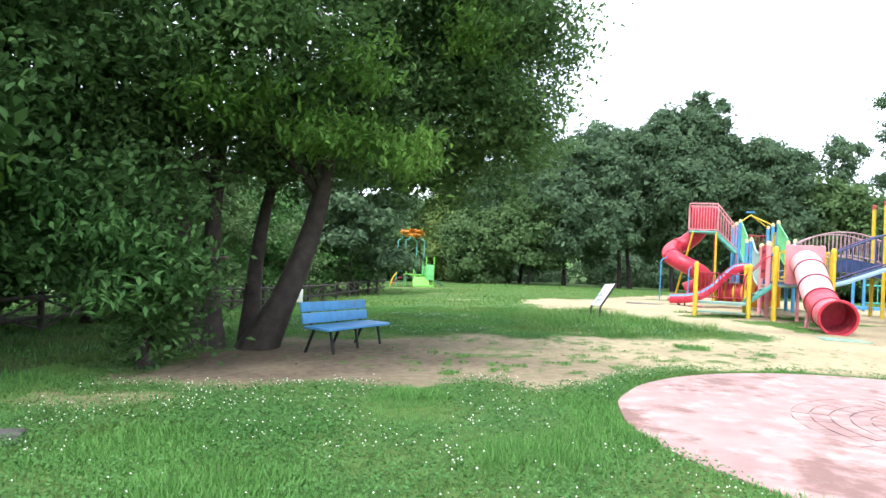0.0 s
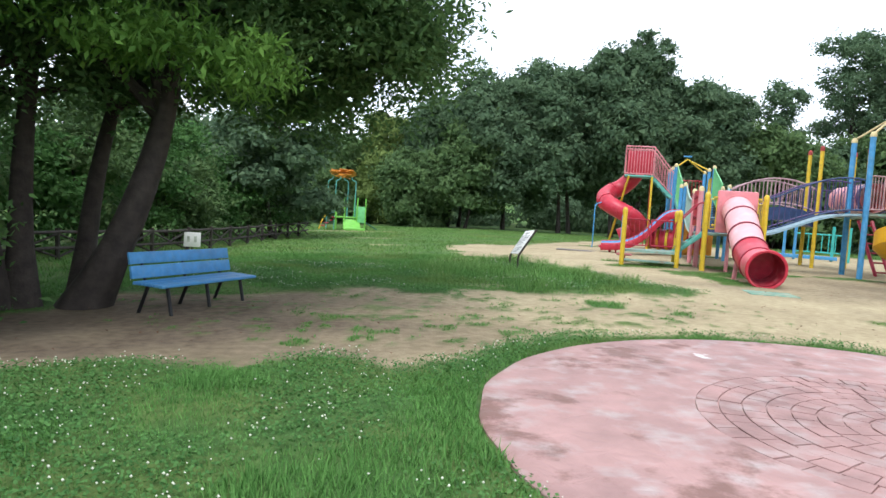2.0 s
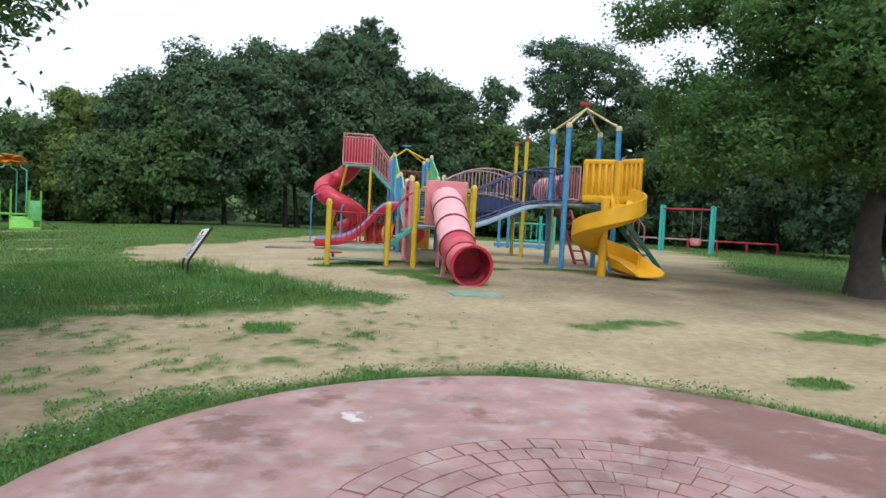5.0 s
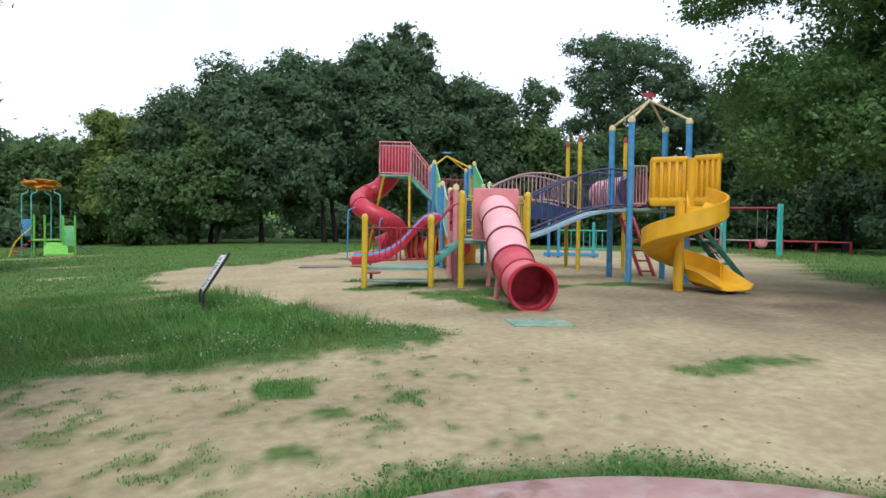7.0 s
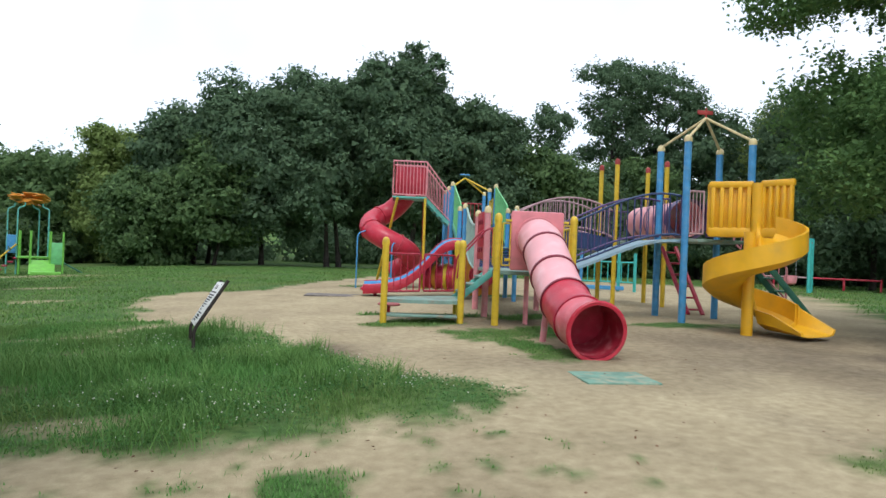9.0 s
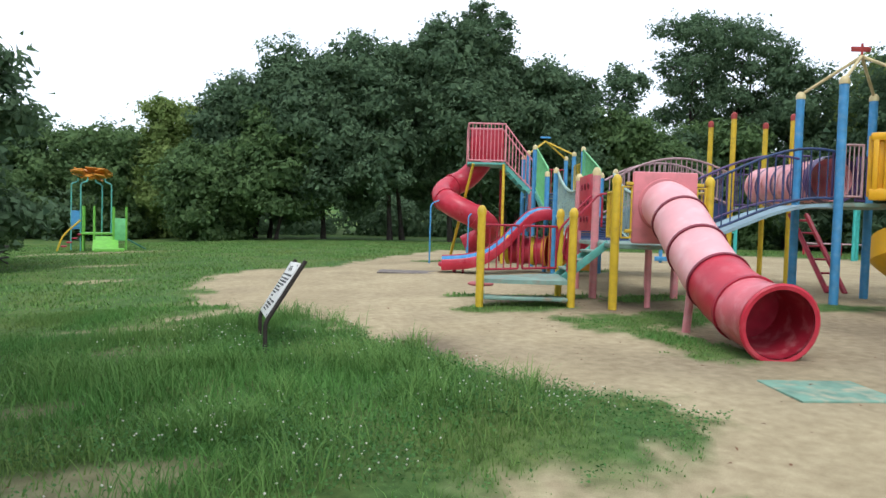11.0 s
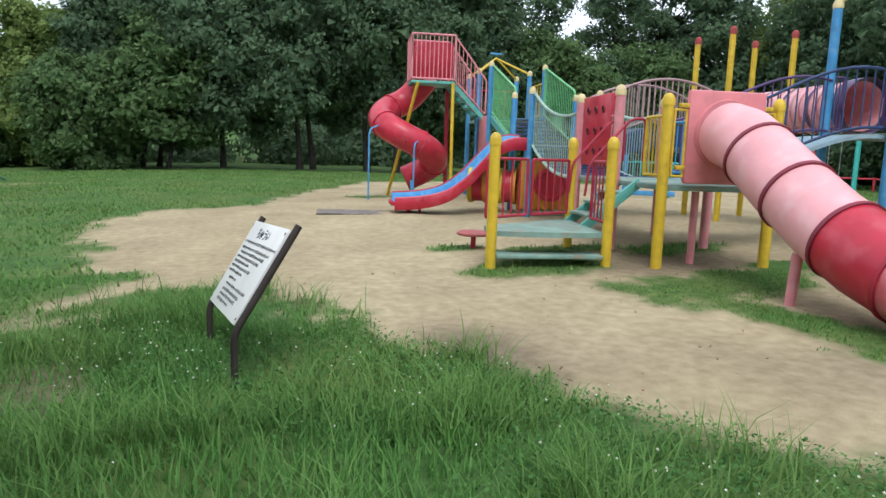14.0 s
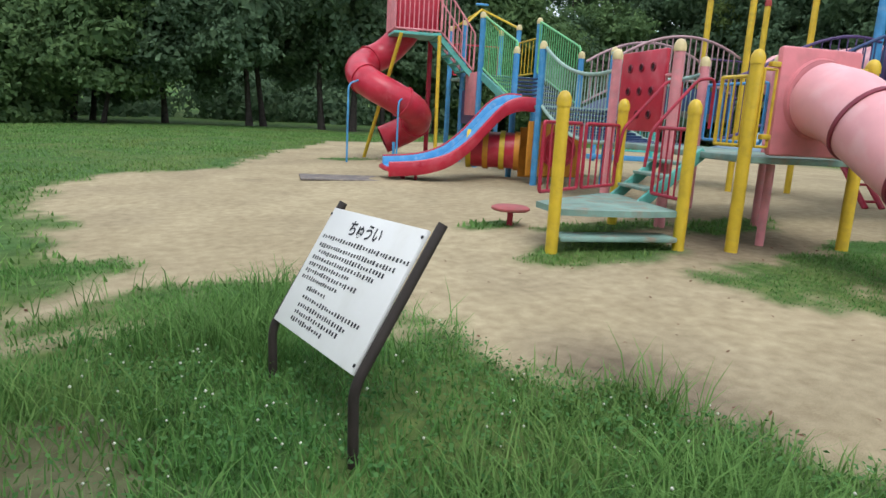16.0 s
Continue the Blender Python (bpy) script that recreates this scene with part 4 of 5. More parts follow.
# ---- notice board ----
def notice_board():
    g = float(land(3.85, 16.4))
    n = thing("notice_board", "white notice board between dark brown leaning posts", "sign", pose(3.85, 16.445, g + .03, 0, -2.8, -90))
    # local: x along the board from its left, y away from the reader
    lean = 31
    for s in (-1, 1):
        x = s * .478
        part("post", bar(rounded([(x, -.02, -.15), (x, -.02, .26), (x, .36, .87)], .06), .022, 12), BROWNPOST, n)
    m = pose(0, .15, .575, 90 - lean, 0, 0)
    board = part("board", boxed((.915, .63, .02), m, .004), WHITE, n)
    up = m @ Matrix.Translation((0, 0, .0115))
    for i, sign_ in enumerate("ちゅうい"):
        cu = bpy.data.curves.new("letter", "FONT")
        cu.body, cu.size, cu.align_x, cu.extrude, cu.offset = sign_, .085, "CENTER", .0008, .0012
        tmp = bpy.data.objects.new("letter", cu)
        me = bpy.data.meshes.new_from_object(tmp)
        me.transform(up @ Matrix.Translation((-.145 + .083 * i, .205, 0)))
        me.materials.append(INK)
        bpy.data.objects.remove(tmp)
        new("letter", me).parent = board
    rng = random.Random(3)
    rows = [(-.39, .16, .78), (-.38, .115, .70), (-.35, .08, .62), (-.38, .045, .60), (-.38, .01, .40), (-.38, -.025, .52), (-.38, -.06, .36),
            (-.26, -.105, .20), (-.26, -.15, .55), (-.26, -.19, .48), (-.26, -.225, .44), (-.26, -.26, .32)]
    for x0, y, w in [(a - .02, b, c * 1.1) for a, b, c in rows]:
        bm = bmesh.new()
        x = x0
        while x < x0 + w:
            k = rng.uniform(.017, .024)
            block(bm, (k * .62, rng.uniform(.012, .024), .0012), up @ Matrix.Translation((x + k / 2, y + rng.uniform(-.002, .002), 0)), 0)
            x += k + rng.uniform(.004, .012)
        part("text_line", bm, INK, board, smooth=False)
    for s in (-1, 1):
        for h in (-1, 1):
            part("screw", turned([(.008, 0), (.008, .003), (.003, .004)], 8, up @ Matrix.Translation((s * .45, h * .28, 0))), BLACKIRON, board)


notice_board()


# ---- bench ----
def bench():
    g = .03
    b = thing("bench", "blue painted wooden park bench on black iron legs", "bench", pose(-1.585, 10.23, g, 0, 0, 66.4))
    # local: x along the bench, y towards its back
    L = 1.78
    for z, y, h in ((.66, .02, .14), (.50, -.02, .15)):
        part("back_plank", boxed((L, .035, h), pose(0, y, z, -12), .008), BENCHBLUE, b)
    for i in range(3):
        part("seat_plank", boxed((L, .135, .035), pose(0, -.12 - .145 * i, .385 - .004 * i, 1.5), .008), BENCHBLUE, b)
    for x in (-.68, 0.0, .68):
        part("leg", bar([(x, -.36, .37), (x + .0, -.45, -.04)], .022, 8), BLACKIRON, b)
        part("leg", bar([(x, -.10, .37), (x + .0, .06, -.04)], .022, 8), BLACKIRON, b)
        part("bracket", bar(rounded([(x, -.42, .36), (x, -.05, .36), (x, .06, .72)], .05), .018, 8), BLACKIRON, b)


bench()
s = thing("small_sign", "small white notice tied to the log fence", "sign", pose(-4.42, 20.42, float(land(-4.42, 20.4)), 0, 0, 10))
part("stake", bar([(0, .03, -.1), (0, .03, .5)], .02, 8), FENCEWOOD, s)
sb = part("board", boxed((.44, .015, .40), Matrix.Translation((0, 0, .34)), .004), WHITE, s)
FADED = mat("faded_print", (.42, .45, .38), .7)
for a in (-.1, .08):
    part("print_mark", boxed((.07, .004, .16), Matrix.Translation((a, -.010, .35)), 0), FADED, sb)
kerb = part("kerb_stone", boxed((.34, .2, .14), pose(-3.05, 4.7, float(land(-3, 4.75)) + .0, 0, 0, 20), .02), STONE)
tagged(kerb, "dark weathered stone block in the turf", "stone")


# ---- rustic fence ----
def rustic_fence():
    line_pts = [Vector((-6.8, 2.0)), Vector((-6.5, 9.0)), Vector((-6.3, 14.5)), Vector((-4.6, 20.6)), Vector((-2.75, 32.5))]
    f = thing("fence", "low weathered rustic log fence along the shrubs", "fence")
    rng = random.Random(9)
    for p, q in zip(line_pts, line_pts[1:]):
        n = max(2, int((q - p).length / 1.5))
        for i in range(n):
            a, b = p.lerp(q, i / n), p.lerp(q, (i + 1) / n)
            ga, gb = float(land(a.x, a.y)), float(land(b.x, b.y))
            part("fence_post", bar([(a.x, a.y, ga - .1), (a.x + rng.uniform(-.03, .03), a.y, ga + .66)], .05, 8), FENCEWOOD, f)
            for h in (.25, .58):
                part("fence_rail", bar([(a.x, a.y, ga + h + rng.uniform(-.02, .02)), ((a.x + b.x) / 2, (a.y + b.y) / 2, (ga + gb) / 2 + h - .015), (b.x, b.y, gb + h)], .035, 7), FENCEWOOD, f)
            part("fence_brace", bar([(a.x, a.y, ga + .05), (b.x, b.y, gb + .56)], .025, 6), FENCEWOOD, f)
            part("fence_brace", bar([(a.x, a.y, ga + .54), (b.x, b.y, gb + .05)], .025, 6), FENCEWOOD, f)


rustic_fence()


# ---- far toddlers' climber ----
def far_climber():
    x, y = -2.16, 40.5
    c = thing("toddler_climber", "small lime-green climber with an orange roof", "play structure", pose(x, y, float(land(x, y)), 0, 0, 8))
    for a, b in ((0, 0), (.42, -.5), (1.15, -.5), (1.62, -.5), (0, 1.0), (1.1, 1.0)):
        part("post", bar([(a, b, -.1), (a, b, 1.9)], .045, 8), LIME, c)
    for a, b in ((-.5, 1.1), (-.1, .1), (.68, 1.1), (1.05, .2)):
        inward = .25 if a < .5 else -.25
        part("roof_pipe", bar(rounded([(a, b, 0), (a, b, 2.85), (a + inward, b, 2.95), (a + inward, b, 3.1)], .1), .03, 8), TEAL, c)
    bm = bmesh.new()
    rng = random.Random(4)
    for i in range(26):
        block(bm, (rng.uniform(.3, .6), rng.uniform(.25, .5), .03), pose(rng.uniform(-.25, .8), rng.uniform(.1, 1.0), 3.05 + rng.uniform(0, .42), rng.uniform(-20, 20), rng.uniform(-25, 25), rng.uniform(0, 90)), 0)
    part("roof", bm, ORANGE, c, "ragged orange leaf-shaped roof")
    part("deck", boxed((1.25, 1.2, .08), Matrix.Translation((.55, .5, .75))), LIME, c)
    for i in range(4):
        part("stair_tread", boxed((.2, .8, .05), Matrix.Translation((-.12 - .2 * i, .4, .7 - .17 * i))), MAROON, c)
    part("handrail", bar(rounded([(-.95, 0, 0), (-.75, 0, .65), (-.1, 0, 1.3)], .3), .035, 8), YELLOW, c)
    part("ramp", boxed((.95, 1.2, .06), pose(.85, -.75, .36, 28), .02), LIME, c)
    part("step", boxed((1.1, .5, .2), Matrix.Translation((1.0, -1.2, .1)), .03), LIME, c)
    part("side_panel", boxed((.45, .05, .95), Matrix.Translation((1.38, -.5, .95)), .03), GREEN, c)
    part("side_panel", boxed((.05, .9, .75), Matrix.Translation((1.15, 0, 1.1)), .03), GREEN, c)
    part("side_panel", boxed((.4, .05, .8), Matrix.Translation((-.3, 1.05, 1.3)), .03), BLUE, c)
    part("slide", boxed((1.0, .45, .06), pose(2.0, -.1, .35, 0, 30), .02), DKGREEN, c)


far_climber()


# ---- swing, low red rails, small blue frame ----
def swing():
    x, y = 30.8, 30.6
    s = thing("swing", "teal swing frame with a red bucket seat", "swing", pose(x, y, .5, 0, 0, -62))
    for a in (-1.35, 1.35):
        for b in (-.35, .35):
            part("post", bar([(a, b * .75, -.1), (a, b * .75, 2.55)], .085, 10), TEALPOST, s)
    part("beam", bar([(-1.4, 0, 2.35), (1.4, 0, 2.35)], .05, 8), MAROON, s)
    for a in (.3, .75):
        part("chain", bar([(a, 0, 2.35), (a, 0, .75)], .015, 5), CHAIN, s)
    part("seat", turned([(.12, .35), (.26, .42), (.3, .6), (.28, .78), (.22, .78), (.2, .5)], 14, Matrix.Translation((.52, 0, 0))), PINK, s)


swing()
r = thing("low_rail", "low faded red rail round the swing area", "fence", pose(35.6, 34.2, .5, 0, 0, -50))
for i in range(6):
    part("post", bar([(-4 + 1.7 * i, 0, -.1), (-4 + 1.7 * i, 0, .7)], .06, 8), RED, r)
    if i < 5:
        part("rail", bar([(-4 + 1.7 * i, 0, .62), (-2.3 + 1.7 * i, 0, .62)], .05, 8), (RED, MAUVE)[i < 3], r)
p = at_play(8.2, 13.0)
fr = thing("climbing_bars", "small blue and teal climbing bars with railings", "play structure", pose(p.x, p.y, p.z, 0, 0, -30))
for a, m_ in ((-1.3, BLUE), (-.9, BLUE), (.5, TEALPOST), (1.1, TEALPOST)):
    part("post", bar([(a, 0, -.1), (a, 0, 1.45)], .06, 8), m_, fr)
railing(line((-.9, 0, .35), (1.1, 0, .35)), line((-.9, 0, 1.1), (1.1, 0, 1.1)), TEALPOST, 7, .03, .02, parent=fr)
part("beam", boxed((2.2, .2, .15), Matrix.Translation((-.4, 0, .12))), BLUE, fr)


# ---- plants ----
def leaves(centres, size, rs, droop=.0, long=1.0, up=.5):
    """Leaf-shaped quads round the centres; returns verts and faces."""
    n = len(centres)
    nor = rs.normal(size=(n, 3))
    nor[:, 2] = np.abs(nor[:, 2]) + up
    nor /= np.linalg.norm(nor, axis=1)[:, None]
    t = rs.normal(size=(n, 3))
    t[:, 2] -= droop
    t -= nor * (t * nor).sum(1)[:, None]
    t /= np.linalg.norm(t, axis=1)[:, None] + 1e-9
    s = np.cross(nor, t)
    L = size * rs.uniform(.6, 1.4, n)[:, None] * long
    W = size * rs.uniform(.6, 1.2, n)[:, None] * .5
    bend = nor * (L * .12)
    v = np.stack([centres - t * L * .5, centres + s * W + bend * .3, centres + t * L * .5 - bend, centres - s * W + bend * .3], 1).reshape(-1, 3)
    return v, np.arange(4 * n, dtype=np.int32).reshape(n, 4)


def crown_points(blobs, clumps, per, spread_, rs, shell=.72):
    """Leaf places: clumps over the outer part of each blob (x, y, z, rx, rz), and the way out of the crown at each."""
    out, away = [], []
    weight = np.array([b[3] * (b[3] + b[4]) for b in blobs], float)
    weight /= weight.sum()
    for (x, y, z, rx, rz), w in zip(blobs, weight):
        k = max(4, int(clumps * w))
        d = rs.normal(size=(k, 3))
        d /= np.linalg.norm(d, axis=1)[:, None]
        rad = (shell + (1.05 - shell) * rs.uniform(0, 1, k)) * (1 + .09 * rs.normal(size=k))
        c = np.array([x, y, z]) + d * rad[:, None] * np.array([rx, rx, rz])
        sp = spread_ * rs.uniform(.6, 1.5, k)
        q = np.repeat(c, per, 0) + rs.normal(size=(k * per, 3)) * np.repeat(sp, per)[:, None] * np.array([1, 1, .6])
        out.append(q)
        away.append(np.repeat(d, per, 0))
    return np.concatenate(out), np.concatenate(away)


def tip_leaves(centres, away, size, rs, long=1.4):
    """Three-cornered leaves that face out of the crown, more or less."""
    n = len(centres)
    nor = away * .9 + rs.normal(size=(n, 3)) * .55 + np.array([0, 0, .3])
    nor /= np.linalg.norm(nor, axis=1)[:, None]
    t = rs.normal(size=(n, 3))
    t -= nor * (t * nor).sum(1)[:, None]
    t /= np.linalg.norm(t, axis=1)[:, None] + 1e-9
    s = np.cross(nor, t)
    L, W = size * rs.uniform(.6, 1.4, n)[:, None] * long, size * rs.uniform(.6, 1.2, n)[:, None] * .55
    v = np.stack([centres - t * L * .5 + s * W, centres + t * L * .5, centres - t * L * .5 - s * W], 1).reshape(-1, 3)
    return v, np.arange(3 * n, dtype=np.int32).reshape(n, 3)


def inner_sprays(blobs, rs, count, size, fill=.86):
    """The shaded inside of a far crown: leaf sprays in depth under its outer leaves."""
    weight = np.array([b[3] * (b[3] + b[4]) for b in blobs], float)
    pick = rs.choice(len(blobs), count, p=weight / weight.sum())
    d = rs.normal(size=(count, 3))
    d /= np.linalg.norm(d, axis=1)[:, None]
    b = np.array(blobs)[pick]
    c = b[:, :3] + d * (fill * rs.uniform(.5, 1, count))[:, None] * b[:, [3, 3, 4]]
    return tip_leaves(c, d, size, rs, 1.2)


def inner_mass(blobs, rs, fill, cards=280, card=.215):
    """The shaded inside of a crown: wide leaf sprays under its outer leaves."""
    c, sz = [], []
    for x, y, z, rx, rz in blobs:
        d = rs.normal(size=(cards, 3))
        d /= np.linalg.norm(d, axis=1)[:, None]
        d *= (fill * rs.uniform(.25, 1, cards) ** .5)[:, None]
        c.append(np.array([x, y, z]) + d * np.array([rx, rx, rz]))
        sz.append(np.full((cards, 1), (rx + rz) * .5 * card))
    return leaves(np.concatenate(c), np.concatenate(sz), rs, .3, 1.3, .3)


def limbs(bm, base, tips, r0, rs, bow=.25):
    """Tapered limbs from a point to each tip."""
    for tip in tips:
        a, b = Vector(base), Vector(tip)
        side = Vector(rs.normal(size=3)) * float(bow)
        pts = [a.lerp(b, t) + side * math.sin(math.pi * t) for t in np.linspace(0, 1, 7).tolist()]
        sweep(bm, pts, [r0 * (1 - .85 * t) for t in np.linspace(0, 1, 7).tolist()], 7)


def tree(name, label, x, y, trunks, blobs, material, bark, seed, clumps=300, per=30, spr=.3, size=.15, droop=.3, long=1.6, accents=(), category="tree", fill=.7, cards=(280, .215)):
    """trunks: (foot dx, dy, top dx, dy, top z, radius). blobs: (dx, dy, z, rx, rz) of the crown, from the tree's foot."""
    rs = np.random.RandomState(seed)
    g = float(land(x, y))
    t = thing(name, label, category, Matrix.Translation((x, y, g)), {"tree": "trees round the clearing", "shrub": "shrubs along the fence"}[category])
    for i, (fx, fy, tx, ty, tz, r) in enumerate(trunks):
        bm = bmesh.new()
        n = 9
        wig = rs.normal(size=3) * .12
        pts = [Vector((fx + (tx - fx) * s + wig[0] * math.sin(3 * s), fy + (ty - fy) * s + wig[1] * math.sin(4 * s), -.15 + (tz + .15) * s)) for s in np.linspace(0, 1, n).tolist()]
        sweep(bm, pts, [r * (1.45 if s == 0 else 1.12 if s < .15 else 1 - .55 * s) for s in np.linspace(0, 1, n).tolist()], 12)
        near = sorted(blobs, key=lambda b: (b[0] - tx) ** 2 + (b[1] - ty) ** 2 + .3 * (b[2] - tz) ** 2)[:5]
        limbs(bm, pts[-1], [b[:3] for b in near], r * .5, rs)
        limbs(bm, pts[-3], [(b[0], b[1], b[2] - b[4] * .3) for b in near[1:4]], r * .4, rs)
        part("trunk", bm, bark, t)
    v, f = leaves(crown_points(blobs, clumps, per, spr, rs)[0], size, rs, droop, long)
    from_arrays("crown", v, f, material, t)
    if fill:
        v, f = inner_mass(blobs, rs, fill, *cards)
        from_arrays("inner_foliage", v, f, material, t)
    for bl, m_, k in accents:
        v, f = leaves(crown_points(bl, k, per, spr * .8, rs, .55)[0], size * .85, rs, droop + 1.2, long * 1.4)
        from_arrays("leaf_spray", v, f, m_, t, "bright young leaves")
    return t


# the big leaning tree behind the bench
tree("tree", "large dark multi-trunked leafy tree behind the bench", -3.05, 10.1,
     [(.28, 0, 1.2, .2, 3.2, .23), (-.3, -.2, -.4, .1, 3.4, .17), (-.55, -.4, -1.0, -.6, 3.6, .19), (.1, .4, .3, 1.5, 3.5, .15)],
     [(1.6, 0, 3.7, 1.5, 1.0), (-.5, -.5, 3.6, 1.8, 1.2), (-2.2, -2, 3.8, 1.8, 1.5), (.6, -2.2, 4.6, 1.6, 1.2), (3.2, .6, 4.4, 1.6, 1.2), (1.5, 2.5, 4.2, 2.0, 1.4),
      (0, 0, 6.3, 3.0, 1.8), (3.0, -.5, 6.2, 1.9, 1.5), (-3, -3.5, 5.5, 2.4, 2.0), (2.2, 3.5, 6.5, 2.2, 1.6), (-1.5, -2.8, 7.0, 2.4, 1.6), (4.0, 1.2, 5.6, 1.3, 1.2), (1, 1, 8.2, 2.6, 1.5),
      (4.0, .4, 3.7, 1.0, .8), (2.8, 1.8, 3.3, 1.5, .9), (4.2, 1.8, 3.9, .95, .85), (3.4, 1.0, 5.0, 1.4, 1.1), (-1.6, -1.0, 2.6, 1.2, .8), (.3, .8, 3.0, 1.2, .6)],
     LEAF_BIG, BARK, 11, 2900, 46, .20, .056, .6, 1.9,
     accents=(([(2.3, -1.7, 2.75, .75, .32), (1.4, -1.9, 3.0, .7, .3), (.6, -2.3, 3.3, .6, .3), (3.4, -.8, 4.6, .6, .35), (1.9, -2.0, 3.7, .5, .3)], LEAF_BRIGHT, 90),), fill=.62, cards=(1100, .105))
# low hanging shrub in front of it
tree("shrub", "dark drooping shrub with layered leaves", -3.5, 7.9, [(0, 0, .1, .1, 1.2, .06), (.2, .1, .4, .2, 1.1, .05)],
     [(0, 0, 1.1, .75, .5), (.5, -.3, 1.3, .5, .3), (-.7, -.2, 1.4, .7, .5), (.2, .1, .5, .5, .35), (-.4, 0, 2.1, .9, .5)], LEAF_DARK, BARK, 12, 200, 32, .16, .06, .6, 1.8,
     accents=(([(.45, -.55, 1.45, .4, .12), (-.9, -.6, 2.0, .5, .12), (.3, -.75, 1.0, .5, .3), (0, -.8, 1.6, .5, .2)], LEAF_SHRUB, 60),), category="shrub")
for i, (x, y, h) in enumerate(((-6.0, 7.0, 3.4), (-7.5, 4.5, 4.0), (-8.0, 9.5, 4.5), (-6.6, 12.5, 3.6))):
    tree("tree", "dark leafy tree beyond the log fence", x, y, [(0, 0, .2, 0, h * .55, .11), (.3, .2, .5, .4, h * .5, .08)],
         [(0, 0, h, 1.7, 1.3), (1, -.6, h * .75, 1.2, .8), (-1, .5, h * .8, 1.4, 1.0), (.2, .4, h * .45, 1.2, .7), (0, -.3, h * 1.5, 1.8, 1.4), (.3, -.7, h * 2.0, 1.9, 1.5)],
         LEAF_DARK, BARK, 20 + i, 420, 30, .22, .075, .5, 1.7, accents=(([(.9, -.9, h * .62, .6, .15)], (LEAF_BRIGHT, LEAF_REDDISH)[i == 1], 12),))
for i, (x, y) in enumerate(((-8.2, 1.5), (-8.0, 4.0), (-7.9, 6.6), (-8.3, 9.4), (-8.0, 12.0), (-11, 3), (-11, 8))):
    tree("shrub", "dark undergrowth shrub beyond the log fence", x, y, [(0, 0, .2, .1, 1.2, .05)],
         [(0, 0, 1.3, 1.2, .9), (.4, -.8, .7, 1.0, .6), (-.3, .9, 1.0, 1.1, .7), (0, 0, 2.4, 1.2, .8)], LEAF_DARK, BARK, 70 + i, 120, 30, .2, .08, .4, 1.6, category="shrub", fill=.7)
# shrubs behind the fence
for i in range(13):
    t = i / 12
    x, y, h = -8.3 + 3.4 * t + (.5, -.7, .1)[i % 3], 14.5 + 20 * t, (2.8, 3.4, 2.4, 3.8)[i % 4]
    tree("shrub", "spreading green shrub behind the log fence", x, y, [(0, 0, .3, .1, h * .6, .06), (.1, .1, -.5, .2, h * .6, .05), (0, -.1, .2, -.4, h * .55, .04)],
         [(0, 0, h * .75, 1.3, .6), (.8, -.5, h * .55, 1.0, .4), (-.8, .2, h * .65, 1.1, .5), (.2, .3, h * 1.0, 1.0, .45), (.6, -.6, h * .25, .9, .35)], LEAF_SHRUB if i % 3 else LEAF_FAR_B, BARK, 40 + i,
         150, 34, .2, .10, .2, 1.6, category="shrub")
# the tree at the right edge of the sand
tree("tree", "broad dark tree with a thick grey trunk beside the sand", 18.0, 12.9, [(0, 0, .4, .1, 3.0, .38)],
     [(-3.5, 4.1, 6.5, .85, .55), (-2.6, 3.6, 6.85, 1.05, .65), (-1.7, 2.9, 6.9, 1.2, .8), (-1.6, 4.3, 4.7, 1.15, 1.15), (-1.4, 4.0, 3.2, 1.25, .85), (-.4, 3.8, 4.6, 1.3, 1.3),
      (-2.9, 2.3, 3.2, .95, .75), (-2.6, 1.9, 4.2, 1.1, .8), (-2.4, .9, 3.3, 1.3, .9), (-1, .3, 3.5, 1.5, .9), (0, 0, 5.6, 2.2, 1.8), (2.2, -.5, 4.6, 2.2, 1.5),
      (-1.6, -.9, 5.2, 1.6, 1.3), (-2.0, 1.1, 6.2, 1.4, 1.0), (-1.2, 1.9, 5.8, 1.2, 1.0), (-1.0, .6, 7.2, 1.4, .9), (-.5, -1.2, 3.2, 1.5, .9), (.5, -2, 6.5, 2.4, 1.6), (0, 1, 8.6, 2.4, 1.8), (.5, 2.5, 4.0, 1.7, 1.2), (3, 1, 7, 2.4, 1.8), (2.5, 3.2, 5.5, 2.2, 1.6)],
     LEAF_NEAR, BARKGREY, 13, 2200, 40, .17, .07, .4, 1.6, fill=.78, cards=(600, .13))


